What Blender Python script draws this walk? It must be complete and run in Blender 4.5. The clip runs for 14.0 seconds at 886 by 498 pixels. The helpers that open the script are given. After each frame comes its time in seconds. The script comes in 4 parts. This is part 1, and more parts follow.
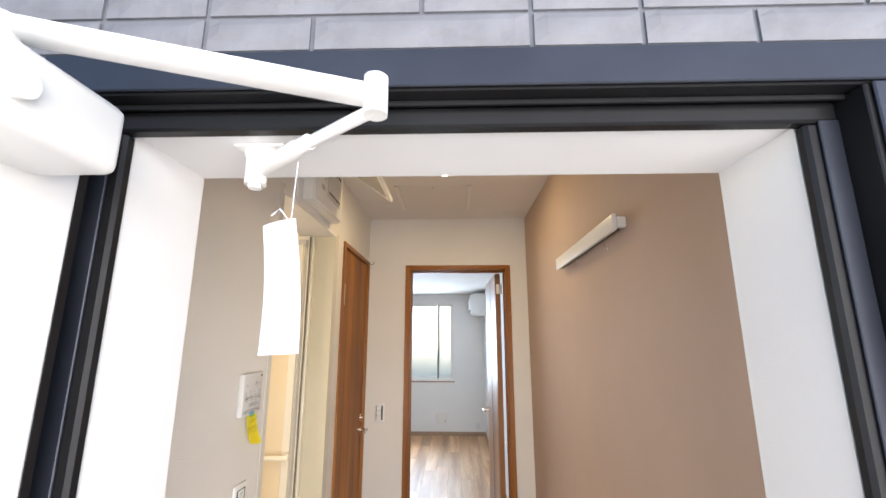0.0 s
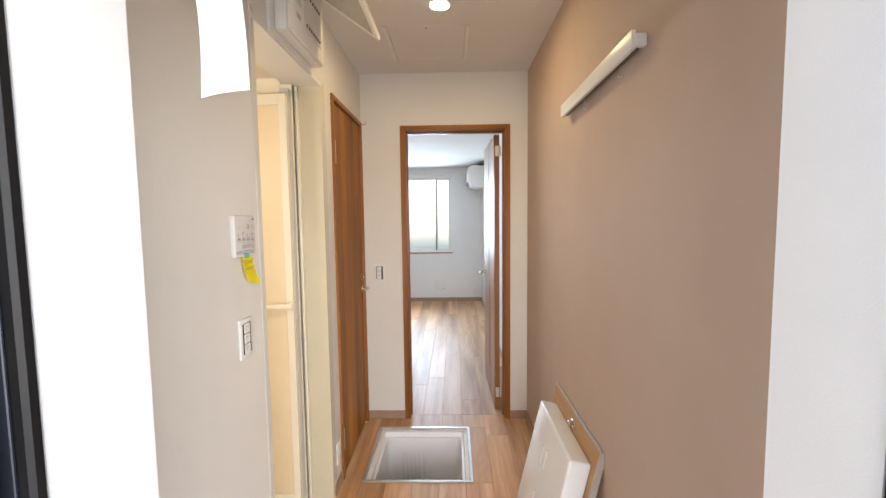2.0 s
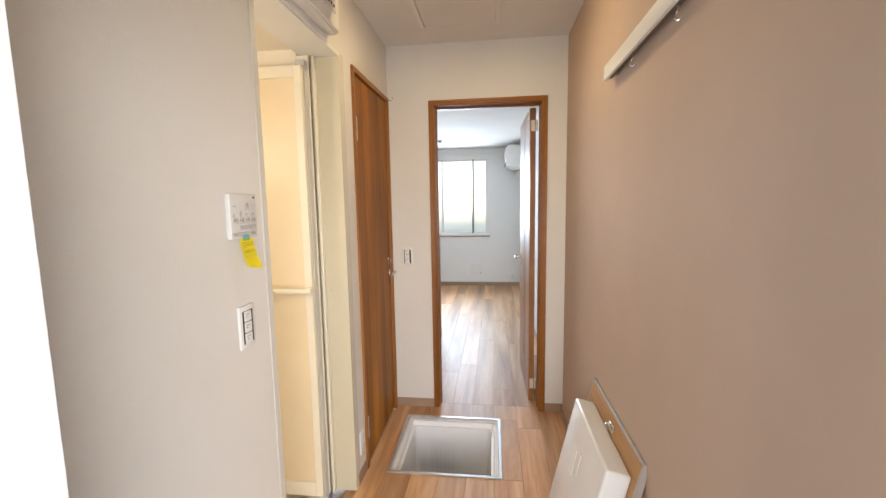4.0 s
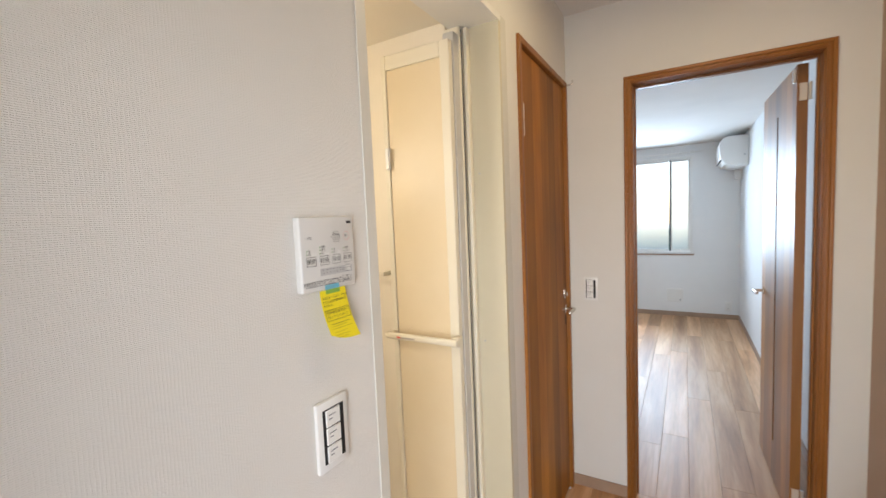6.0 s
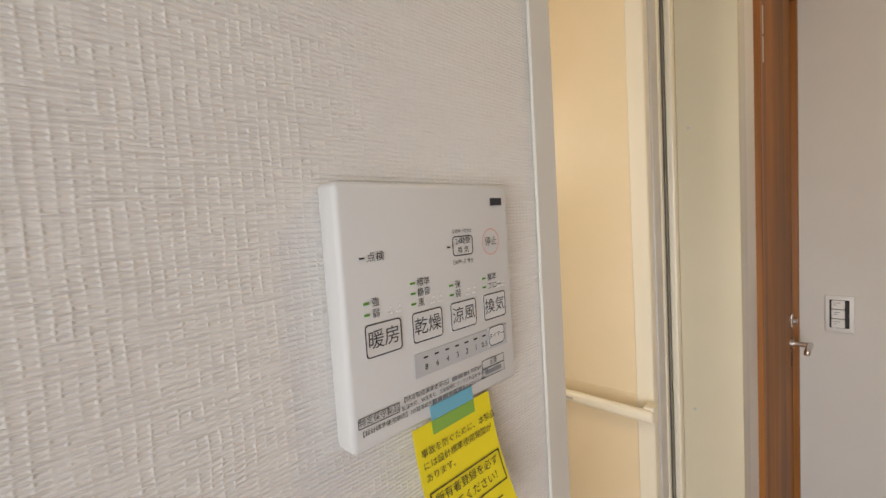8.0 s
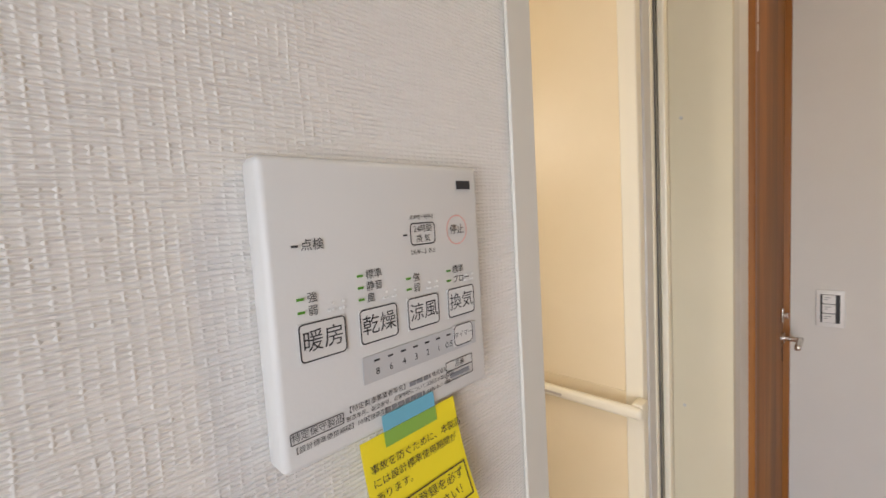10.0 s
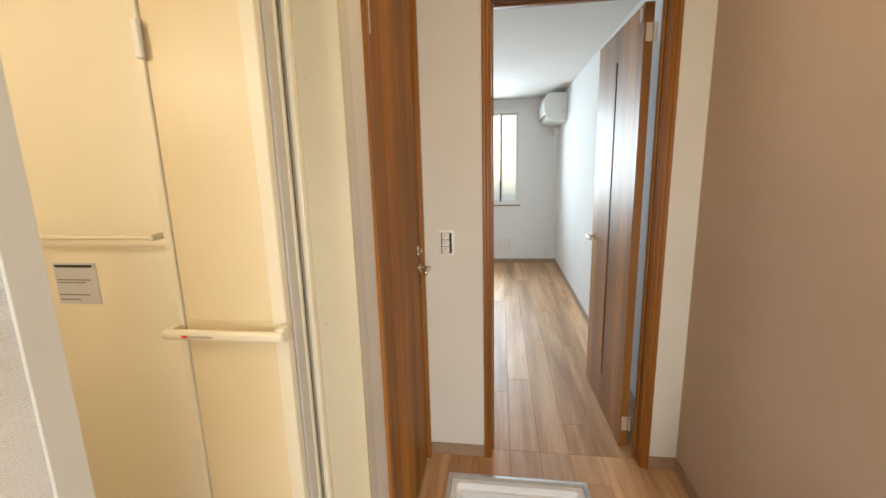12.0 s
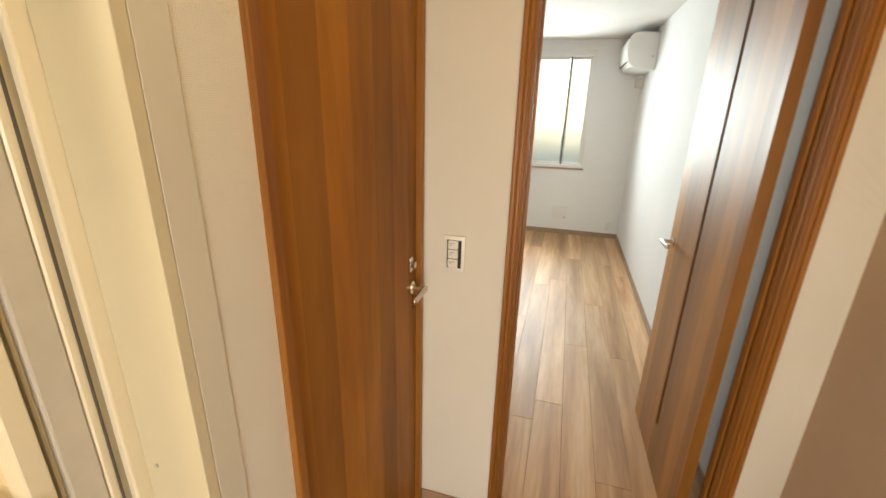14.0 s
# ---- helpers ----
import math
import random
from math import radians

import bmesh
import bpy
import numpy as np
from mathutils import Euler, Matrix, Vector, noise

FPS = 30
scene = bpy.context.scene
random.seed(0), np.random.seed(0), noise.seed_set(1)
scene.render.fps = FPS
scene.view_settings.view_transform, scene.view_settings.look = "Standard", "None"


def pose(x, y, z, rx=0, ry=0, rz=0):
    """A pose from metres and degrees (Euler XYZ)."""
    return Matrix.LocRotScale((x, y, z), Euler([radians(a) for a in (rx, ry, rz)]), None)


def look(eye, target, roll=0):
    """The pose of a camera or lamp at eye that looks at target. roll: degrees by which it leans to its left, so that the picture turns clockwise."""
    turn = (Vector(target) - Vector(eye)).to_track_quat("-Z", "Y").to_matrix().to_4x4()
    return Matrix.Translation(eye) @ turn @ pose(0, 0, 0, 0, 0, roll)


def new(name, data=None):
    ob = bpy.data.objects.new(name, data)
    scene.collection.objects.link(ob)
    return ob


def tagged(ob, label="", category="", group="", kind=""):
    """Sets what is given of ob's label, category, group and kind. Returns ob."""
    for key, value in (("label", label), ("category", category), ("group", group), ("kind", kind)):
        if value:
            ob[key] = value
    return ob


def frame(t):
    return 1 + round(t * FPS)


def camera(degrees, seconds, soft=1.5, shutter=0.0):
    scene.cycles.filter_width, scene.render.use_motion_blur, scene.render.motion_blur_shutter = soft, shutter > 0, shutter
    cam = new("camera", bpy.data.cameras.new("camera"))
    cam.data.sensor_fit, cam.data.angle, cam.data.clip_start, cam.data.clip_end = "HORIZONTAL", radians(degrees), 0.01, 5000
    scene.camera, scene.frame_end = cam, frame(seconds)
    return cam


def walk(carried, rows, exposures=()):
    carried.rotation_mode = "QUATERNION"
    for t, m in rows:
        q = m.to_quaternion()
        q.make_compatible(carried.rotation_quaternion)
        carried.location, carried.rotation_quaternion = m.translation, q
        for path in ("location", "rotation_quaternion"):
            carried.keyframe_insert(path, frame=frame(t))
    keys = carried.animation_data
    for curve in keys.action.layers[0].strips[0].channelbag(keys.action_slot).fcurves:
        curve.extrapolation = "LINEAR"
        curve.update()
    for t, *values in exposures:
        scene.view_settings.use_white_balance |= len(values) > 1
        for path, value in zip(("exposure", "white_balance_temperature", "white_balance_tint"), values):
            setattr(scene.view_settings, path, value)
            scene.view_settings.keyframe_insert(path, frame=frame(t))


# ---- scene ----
cam = camera(93.7, 14.0, shutter=0.2)
PATH = [
    (0, (0.23, 0.128, 1.572), (0.176, 2.084, 1.985), 0.0),
    (0.5, (0.234, 0.152, 1.542), (0.183, 2.134, 1.808), -0.1),
    (1, (0.236, 0.174, 1.511), (0.186, 2.171, 1.609), -0.4),
    (1.5, (0.234, 0.203, 1.476), (0.185, 2.201, 1.427), -0.5),
    (2, (0.236, 0.213, 1.452), (0.186, 2.207, 1.299), -0.7),
    (2.2, (0.239, 0.216, 1.45), (0.187, 2.207, 1.272), -0.8),
    (4.3, (0.296, 0.436, 1.426), (-0.035, 2.395, 1.198), -1.1),
    (4.5, (0.291, 0.488, 1.42), (-0.112, 2.435, 1.203), -1.2),
    (5, (0.248, 0.629, 1.439), (-0.365, 2.524, 1.249), -1.6),
    (5.5, (0.207, 0.763, 1.447), (-0.61, 2.581, 1.278), -1.7),
    (6, (0.129, 0.933, 1.452), (-0.879, 2.654, 1.307), -2.4),
    (6.5, (-0.024, 1.07, 1.444), (-1.171, 2.704, 1.327), -3.1),
    (7, (-0.144, 1.167, 1.462), (-1.413, 2.709, 1.352), -3.1),
    (7.5, (-0.205, 1.237, 1.454), (-1.583, 2.682, 1.342), -3.6),
    (7.7, (-0.218, 1.259, 1.448), (-1.625, 2.674, 1.331), -3.6),
    (9.8, (-0.237, 1.317, 1.436), (-1.698, 2.673, 1.274), -3.7),
    (10, (-0.231, 1.311, 1.438), (-1.64, 2.721, 1.278), -3.4),
    (10.5, (-0.2, 1.306, 1.444), (-1.388, 2.903, 1.255), -2.9),
    (11, (-0.143, 1.288, 1.429), (-1.029, 3.065, 1.194), -2.9),
    (11.5, (-0.083, 1.271, 1.405), (-0.634, 3.169, 1.098), -2.3),
    (12, (-0.045, 1.303, 1.397), (-0.322, 3.246, 1.012), -1.5),
    (12.5, (-0.027, 1.393, 1.389), (-0.165, 3.338, 0.944), -0.7),
    (13, (0.036, 1.615, 1.424), (-0.101, 3.543, 0.913), -0.1),
    (13.5, (0.069, 1.757, 1.503), (-0.185, 3.657, 0.932), 0.5),
    (14, (0.022, 1.911, 1.497), (-0.502, 3.733, 0.861), 1.4),
]
walk(cam, [(t, look(eye, target, roll)) for t, eye, target, roll in PATH],
     exposures=[(0, 1.15, 6300, 11), (2, 1.2, 6400, 11), (4.5, 1.25, 6450, 10), (5, 1.15, 6200, 9), (5.5, 1.15, 6100, 9), (6, 1.1, 6050, 9), (7, 0.8, 6300, 10), (7.5, 0.7, 6200, 10), (10, 0.85, 5900, 11), (10.5, 0.85, 5750, 10), (11, 0.9, 6800, 8), (12, 1.05, 6900, 7), (13.5, 1.22, 8000, 7), (14, 1.22, 8000, 7)])

# ---- sky, sun and large lights ----
world = bpy.data.worlds.new("sky")
scene.world = world
world.use_nodes = True
wn = world.node_tree
sky = wn.nodes.new("ShaderNodeTexSky")
sky.sky_type = "NISHITA"
sky.sun_disc = False
sky.sun_elevation, sky.sun_rotation = radians(48), radians(20)
wn.nodes["Background"].inputs["Strength"].default_value = 0.15
wn.links.new(sky.outputs["Color"], wn.nodes["Background"].inputs["Color"])


def lamp(name, kind, energy, color, m, **more):
    data = bpy.data.lights.new(name, kind)
    data.energy, data.color = energy, color
    for key, value in more.items():
        if key == "size":
            data.size = value
        elif key == "size_y":
            data.shape, data.size_y = "RECTANGLE", value
        elif key == "angle":
            data.angle = radians(value)
        elif key == "spread":
            data.spread = radians(value)
        elif key == "radius":
            data.shadow_soft_size = value
        elif key == "disk":
            data.shape, data.size = "DISK", value
    ob = new(name, data)
    ob.matrix_world = m
    return ob


SUN_TO = Vector((math.sin(radians(20)) * math.cos(radians(48)), math.cos(radians(20)) * math.cos(radians(48)), math.sin(radians(48))))
lamp("sun", "SUN", 0.6, (1.0, 0.96, 0.90), look(SUN_TO * 20, (0, 0, 0)), angle=10)
# daylight entering by the room's window and by the open front door
lamp("window_daylight", "AREA", 28, (0.68, 0.84, 1.0), look((-0.634, 7.335, 1.50), (-0.634, 5.0, 1.50)), size=1.60, size_y=1.15, spread=130)
lamp("doorway_daylight", "AREA", 100, (1.0, 0.945, 0.89), look((0.92, -1.7, 1.35), (0.05, 1.2, 1.25)), size=2.9, size_y=2.4)
# the lit lamps of the place
lamp("downlight_lamp", "AREA", 2.6, (1.0, 0.74, 0.36), look((0.184, 2.206, 2.418), (0.184, 2.206, 0)), disk=0.075)
lamp("bath_lamp", "POINT", 5.4, (1.0, 0.86, 0.66), pose(-1.15, 1.42, 1.72), radius=0.1)

# ---- materials ----


def mat(name, base, rough=0.5, metal=0.0, spec=0.5):
    m = bpy.data.materials.new(name)
    m.use_nodes = True
    b = m.node_tree.nodes["Principled BSDF"]
    b.inputs["Base Color"].default_value = (*base, 1)
    b.inputs["Roughness"].default_value = rough
    b.inputs["Metallic"].default_value = metal
    b.inputs["Specular IOR Level"].default_value = spec
    return m


def node(m, kind, **ins):
    n = m.node_tree.nodes.new(kind)
    for key, value in ins.items():
        n.inputs[key.replace("_", " ")].default_value = value
    return n


def wire(m, a, ao, b, bi):
    m.node_tree.links.new(a.outputs[ao], b.inputs[bi])


def bsdf(m):
    return m.node_tree.nodes["Principled BSDF"]


def coords(m, scale=(1, 1, 1), turn=(0, 0, 0)):
    tc = node(m, "ShaderNodeTexCoord")
    mp = node(m, "ShaderNodeMapping")
    mp.inputs["Scale"].default_value = scale
    mp.inputs["Rotation"].default_value = turn
    wire(m, tc, "Object", mp, "Vector")
    return mp


def ramp(m, lo, hi, p0=0.3, p1=0.7):
    r = node(m, "ShaderNodeValToRGB")
    r.color_ramp.elements[0].color, r.color_ramp.elements[1].color = (*lo, 1), (*hi, 1)
    r.color_ramp.elements[0].position, r.color_ramp.elements[1].position = p0, p1
    return r


def mottled(name, lo, hi, rough, scale=6.0, bump=0.0, fine=180.0, metal=0.0, spec=0.5, rough_var=0.0):
    """A plain surface with broad stains and fine grain."""
    m = mat(name, lo, rough, metal, spec)
    mp = coords(m)
    n1 = node(m, "ShaderNodeTexNoise", Scale=scale, Detail=6.0, Roughness=0.6)
    wire(m, mp, "Vector", n1, "Vector")
    r = ramp(m, lo, hi)
    wire(m, n1, "Fac", r, "Fac")
    wire(m, r, "Color", bsdf(m), "Base Color")
    if rough_var:
        mr = node(m, "ShaderNodeMapRange")
        mr.inputs["To Min"].default_value, mr.inputs["To Max"].default_value = rough - rough_var, rough + rough_var
        wire(m, n1, "Fac", mr, "Value")
        wire(m, mr, "Result", bsdf(m), "Roughness")
    if bump:
        n2 = node(m, "ShaderNodeTexNoise", Scale=fine, Detail=3.0)
        wire(m, mp, "Vector", n2, "Vector")
        b = node(m, "ShaderNodeBump", Strength=bump, Distance=0.001)
        wire(m, n2, "Fac", b, "Height")
        wire(m, b, "Normal", bsdf(m), "Normal")
    return m


def wallpaper(name, lo, hi, ribs=300.0, depth=0.5):
    """Vinyl wall cloth: fine raised ribs lying level, crossed by sparse broken upright threads."""
    m = mat(name, lo, 0.78, 0.0, 0.3)
    mp = coords(m)
    broad = node(m, "ShaderNodeTexNoise", Scale=1.6, Detail=5.0, Roughness=0.65)
    wire(m, mp, "Vector", broad, "Vector")
    r = ramp(m, lo, hi, 0.3, 0.7)
    wire(m, broad, "Fac", r, "Fac")
    wire(m, r, "Color", bsdf(m), "Base Color")

    def math_node(kind, a, b=None):
        n = node(m, "ShaderNodeMath")
        n.operation = kind
        for i, v in enumerate((a, b)):
            if v is None:
                continue
            if isinstance(v, (int, float)):
                n.inputs[i].default_value = v
            else:
                m.node_tree.links.new(v, n.inputs[i])
        return n.outputs[0]

    def swayed(push, grain, turn, scale, direction):
        """Bands whose line wanders by a noise of the given grain."""
        sn = node(m, "ShaderNodeTexNoise", Scale=1.0, Detail=3.0)
        wire(m, coords(m, grain), "Vector", sn, "Vector")
        mix = node(m, "ShaderNodeVectorMath")
        mix.operation = "MULTIPLY_ADD"
        mix.inputs[1].default_value = push
        wire(m, sn, "Color", mix, 0)
        wire(m, coords(m, (1, 1, 1), turn), "Vector", mix, 2)
        wv = node(m, "ShaderNodeTexWave", Scale=scale, Distortion=0.0)
        wv.wave_type, wv.bands_direction = "BANDS", direction
        wire(m, mix, "Vector", wv, "Vector")
        return wv.outputs["Fac"]

    def lumps(grain, lo_v, hi_v):
        n = node(m, "ShaderNodeTexNoise", Scale=1.0, Detail=2.0, Roughness=0.5)
        wire(m, coords(m, grain), "Vector", n, "Vector")
        mr = node(m, "ShaderNodeMapRange")
        mr.inputs["From Min"].default_value, mr.inputs["From Max"].default_value = 0.35, 0.65
        mr.inputs["To Min"].default_value, mr.inputs["To Max"].default_value = lo_v, hi_v
        wire(m, n, "Fac", mr, "Value")
        return mr.outputs["Result"]

    level = math_node("POWER", swayed((0.0, 0.0, 0.0010), (30, 30, 60), (0, 0, 0), ribs, "Z"), 1.5)
    level = math_node("MULTIPLY", level, lumps((130, 130, 320), 0.65, 1.1))
    up = math_node("POWER", swayed((0.0020, 0.0, 0.0), (60, 60, 45), (0, 0, radians(45)), ribs * 0.74, "X"), 3.0)
    up = math_node("MULTIPLY", up, lumps((120, 120, 330), 0.2, 0.78))
    high = math_node("ADD", math_node("MAXIMUM", level, up), math_node("MULTIPLY", lumps((330, 330, 500), 0.0, 1.0), 0.22))
    b = node(m, "ShaderNodeBump", Strength=depth, Distance=0.0007)
    m.node_tree.links.new(high, b.inputs["Height"])
    wire(m, b, "Normal", bsdf(m), "Normal")
    return m


def wood(name, dark, mid, light, rough=0.4, along="z", tone=0.0, grain=1.0, sheen=0.5, bands=0.0, varnish=0.0):
    """Wood with streaks along one axis; tone gives each plank its own shade."""
    m = mat(name, mid, rough, 0.0, sheen)
    long, cross = 0.55, 13.0 * grain
    s = {"z": (cross, cross, long), "y": (cross, long, cross), "x": (long, cross, cross)}[along]
    mp = coords(m, s)
    src = mp
    if tone:
        info = node(m, "ShaderNodeObjectInfo")
        mul = node(m, "ShaderNodeVectorMath")
        mul.operation = "MULTIPLY_ADD"
        mul.inputs[1].default_value = (37, 53, 91)
        wire(m, info, "Random", mul, 0)
        wire(m, mp, "Vector", mul, 2)
        src = mul
    n1 = node(m, "ShaderNodeTexNoise", Scale=1.0, Detail=7.0, Roughness=0.62, Distortion=0.5)
    wire(m, src, "Vector", n1, "Vector")
    r = node(m, "ShaderNodeValToRGB")
    e = r.color_ramp.elements
    e[0].position, e[0].color = 0.28, (*dark, 1)
    e[1].position, e[1].color = 0.74, (*light, 1)
    k = e.new(0.5)
    k.color = (*mid, 1)
    wire(m, n1, "Fac", r, "Fac")
    last = r
    fs = tuple(v * 7 for v in s)
    mp2 = coords(m, fs)
    n2 = node(m, "ShaderNodeTexNoise", Scale=1.0, Detail=4.0)
    wire(m, mp2, "Vector", n2, "Vector")
    mixc = node(m, "ShaderNodeMix")
    mixc.data_type, mixc.blend_type = "RGBA", "MULTIPLY"
    mixc.inputs[0].default_value = 0.3
    gr = ramp(m, (0.55, 0.5, 0.45), (1, 1, 1), 0.3, 0.55)
    wire(m, n2, "Fac", gr, "Fac")
    m.node_tree.links.new(last.outputs["Color"], mixc.inputs[6])
    m.node_tree.links.new(gr.outputs["Color"], mixc.inputs[7])
    out = mixc.outputs[2]
    if tone:
        hsv = node(m, "ShaderNodeHueSaturation")
        mr = node(m, "ShaderNodeMapRange")
        mr.inputs["To Min"].default_value, mr.inputs["To Max"].default_value = 1 - tone, 1 + tone
        wire(m, info, "Random", mr, "Value")
        wire(m, mr, "Result", hsv, "Value")
        m.node_tree.links.new(out, hsv.inputs["Color"])
        out = hsv.outputs["Color"]
    if bands:
        # veneer strips, each with its own shade
        tc = node(m, "ShaderNodeTexCoord")
        sep = node(m, "ShaderNodeSeparateXYZ")
        wire(m, tc, "Object", sep, "Vector")
        add = node(m, "ShaderNodeMath")
        wire(m, sep, "X", add, 0)
        wire(m, sep, "Y", add, 1)
        mul2 = node(m, "ShaderNodeMath")
        mul2.operation = "MULTIPLY"
        mul2.inputs[1].default_value = bands
        wire(m, add, "Value", mul2, 0)
        fl = node(m, "ShaderNodeMath")
        fl.operation = "FLOOR"
        wire(m, mul2, "Value", fl, 0)
        step = node(m, "ShaderNodeMath")
        step.operation = "MULTIPLY"
        step.inputs[1].default_value = 0.618
        wire(m, fl, "Value", step, 0)
        wh = node(m, "ShaderNodeMath")
        wh.operation = "FRACT"
        wire(m, step, "Value", wh, 0)
        mr2 = node(m, "ShaderNodeMapRange")
        mr2.inputs["To Min"].default_value, mr2.inputs["To Max"].default_value = 0.68, 1.30
        wire(m, wh, "Value", mr2, "Value")
        hs = node(m, "ShaderNodeHueSaturation")
        wire(m, mr2, "Result", hs, "Value")
        m.node_tree.links.new(out, hs.inputs["Color"])
        out = hs.outputs["Color"]
    m.node_tree.links.new(out, bsdf(m).inputs["Base Color"])
    b = node(m, "ShaderNodeBump", Strength=0.12, Distance=0.0006)
    wire(m, n2, "Fac", b, "Height")
    wire(m, b, "Normal", bsdf(m), "Normal")
    bsdf(m).inputs["Coat Weight"].default_value = varnish
    bsdf(m).inputs["Coat Roughness"].default_value = 0.5
    return m


M_WALL = wallpaper("white_wall_cloth", (0.76, 0.737, 0.688), (0.80, 0.775, 0.73), 146.0, 0.88)
M_ACCENT = wallpaper("taupe_wall_cloth", (0.475, 0.36, 0.28), (0.525, 0.40, 0.315), 165.0, 0.12)
M_ROOMWALL = wallpaper("pale_wall_cloth", (0.76, 0.76, 0.755), (0.80, 0.80, 0.79), 150.0, 0.08)
M_CEIL = mottled("ceiling_paper", (0.72, 0.70, 0.67), (0.76, 0.74, 0.71), 0.85, 3.0, 0.35, 300, spec=0.2)
M_LINING = mottled("white_lining", (0.76, 0.745, 0.70), (0.81, 0.79, 0.75), 0.42, 2.5, 0.06, 120)
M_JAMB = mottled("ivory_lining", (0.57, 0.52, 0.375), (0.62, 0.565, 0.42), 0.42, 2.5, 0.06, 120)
M_TRIM = mottled("ivory_edge_trim", (0.60, 0.575, 0.505), (0.65, 0.625, 0.555), 0.45, 2.5, 0.06, 120)
# doorway lining turned away from the daylight: its shade is put into this grey
M_SHADEDLINING = mottled("shaded_lining", (0.54, 0.52, 0.47), (0.60, 0.58, 0.53), 0.5, 2.5, 0.06, 120)
M_GLOSS = mottled("glossy_white_moulding", (0.74, 0.735, 0.72), (0.79, 0.785, 0.77), 0.16, 5.0)
M_SATIN = mottled("satin_nickel", (0.66, 0.61, 0.54), (0.74, 0.69, 0.62), 0.38, 20.0, metal=0.55)
M_REVEAL = mottled("white_reveal_paper", (0.74, 0.735, 0.725), (0.79, 0.785, 0.775), 0.7, 3.0, 0.3, 420, spec=0.3)
M_PLASTIC = mottled("white_plastic", (0.74, 0.73, 0.70), (0.79, 0.78, 0.755), 0.34, 4.0, 0.05, 500)
M_PANEL = mottled("matt_white_panel_plastic", (0.63, 0.62, 0.595), (0.67, 0.66, 0.635), 0.42, 4.0, 0.05, 500)
M_GREYPLASTIC = mottled("grey_plastic", (0.42, 0.42, 0.42), (0.47, 0.47, 0.47), 0.45, 9.0)
M_TRACK = mottled("warm_grey_aluminium", (0.50, 0.475, 0.43), (0.57, 0.54, 0.49), 0.42, 12.0)
M_GASKET = mat("dark_rubber", (0.09, 0.08, 0.07), 0.7)
M_CHANNEL = mottled("dark_grey_channel", (0.07, 0.06, 0.05), (0.11, 0.095, 0.08), 0.5, 9.0)
M_DULL = mottled("dull_aluminium", (0.40, 0.365, 0.33), (0.48, 0.44, 0.40), 0.45, 14.0, metal=0.3)
M_DARK = mat("dark_gap", (0.012, 0.012, 0.013), 0.6)
M_INK = mat("black_ink", (0.025, 0.025, 0.028), 0.55)
M_GREYINK = mat("grey_ink", (0.22, 0.22, 0.23), 0.6)
M_BRAILLE = mat("clear_dots", (0.80, 0.80, 0.78), 0.2)
M_PINK = mat("pink_ring", (0.75, 0.38, 0.33), 0.45)
M_RED = mat("red_mark", (0.70, 0.07, 0.03), 0.45)
M_BLACKALU = mottled("black_aluminium", (0.007, 0.007, 0.008), (0.010, 0.010, 0.011), 0.42, 14.0, 0.15, 700, spec=0.22)
# dark frame metal on outward faces, the sky's reflection mixed in as blue-grey
M_SKYLITMETAL = mottled("skylit_dark_metal", (0.020, 0.023, 0.033), (0.033, 0.037, 0.05), 0.42, 5.0, 0.1, 500, metal=0.4)
M_ALU = mottled("brushed_aluminium", (0.55, 0.55, 0.55), (0.68, 0.68, 0.68), 0.33, 20.0, 0.1, 400, metal=0.95)
M_CHROME = mottled("satin_nickel", (0.62, 0.58, 0.52), (0.72, 0.68, 0.62), 0.24, 30.0, metal=1.0)
M_BRICK = mottled("grey_split_brick", (0.115, 0.115, 0.125), (0.20, 0.20, 0.215), 0.85, 9.0, 0.9, 90)
M_MORTAR = mottled("dark_mortar", (0.085, 0.09, 0.105), (0.13, 0.135, 0.15), 0.9, 20.0, 0.6, 200)
M_DOORWHITE = mottled("white_door_skin", (0.74, 0.735, 0.715), (0.79, 0.785, 0.77), 0.4, 2.0, 0.05, 150)
M_LEAF = wood("lacquered_walnut_wood", (0.165, 0.056, 0.006), (0.30, 0.115, 0.013), (0.45, 0.195, 0.028), 0.52, "z", 0.0, 0.28, 0.42, bands=9.6, varnish=0.45)
M_WOOD = wood("walnut_door_wood", (0.165, 0.056, 0.006), (0.30, 0.115, 0.013), (0.45, 0.195, 0.028), 0.5, "z", 0.0, 0.28, 0.28, bands=9.6)
M_CASE = wood("chestnut_casing_wood", (0.19, 0.066, 0.010), (0.29, 0.108, 0.017), (0.38, 0.155, 0.029), 0.42, "z", 0.0, 1.6)
M_CASEX = wood("chestnut_casing_wood_level", (0.19, 0.066, 0.010), (0.29, 0.108, 0.017), (0.38, 0.155, 0.029), 0.42, "x", 0.0, 1.6)
M_FLOOR = wood("oak_plank", (0.32, 0.155, 0.064), (0.57, 0.325, 0.160), (0.79, 0.550, 0.335), 0.46, "y", 0.20, 0.62, 0.42, varnish=0.28)
M_PLY = wood("plywood_edge", (0.30, 0.15, 0.055), (0.45, 0.25, 0.10), (0.58, 0.36, 0.17), 0.55, "y", 0.0, 0.8)
M_SKIRT = mottled("brown_skirting", (0.31, 0.205, 0.14), (0.37, 0.255, 0.18), 0.45, 12.0, 0.1, 200)
M_BATHPANEL = mottled("cream_bath_panel", (0.70, 0.575, 0.37), (0.75, 0.63, 0.43), 0.4, 2.5, 0.12, 260)
M_BATHWALL = mottled("ivory_bath_wall", (0.78, 0.71, 0.58), (0.82, 0.75, 0.63), 0.35, 2.0, 0.08, 200)
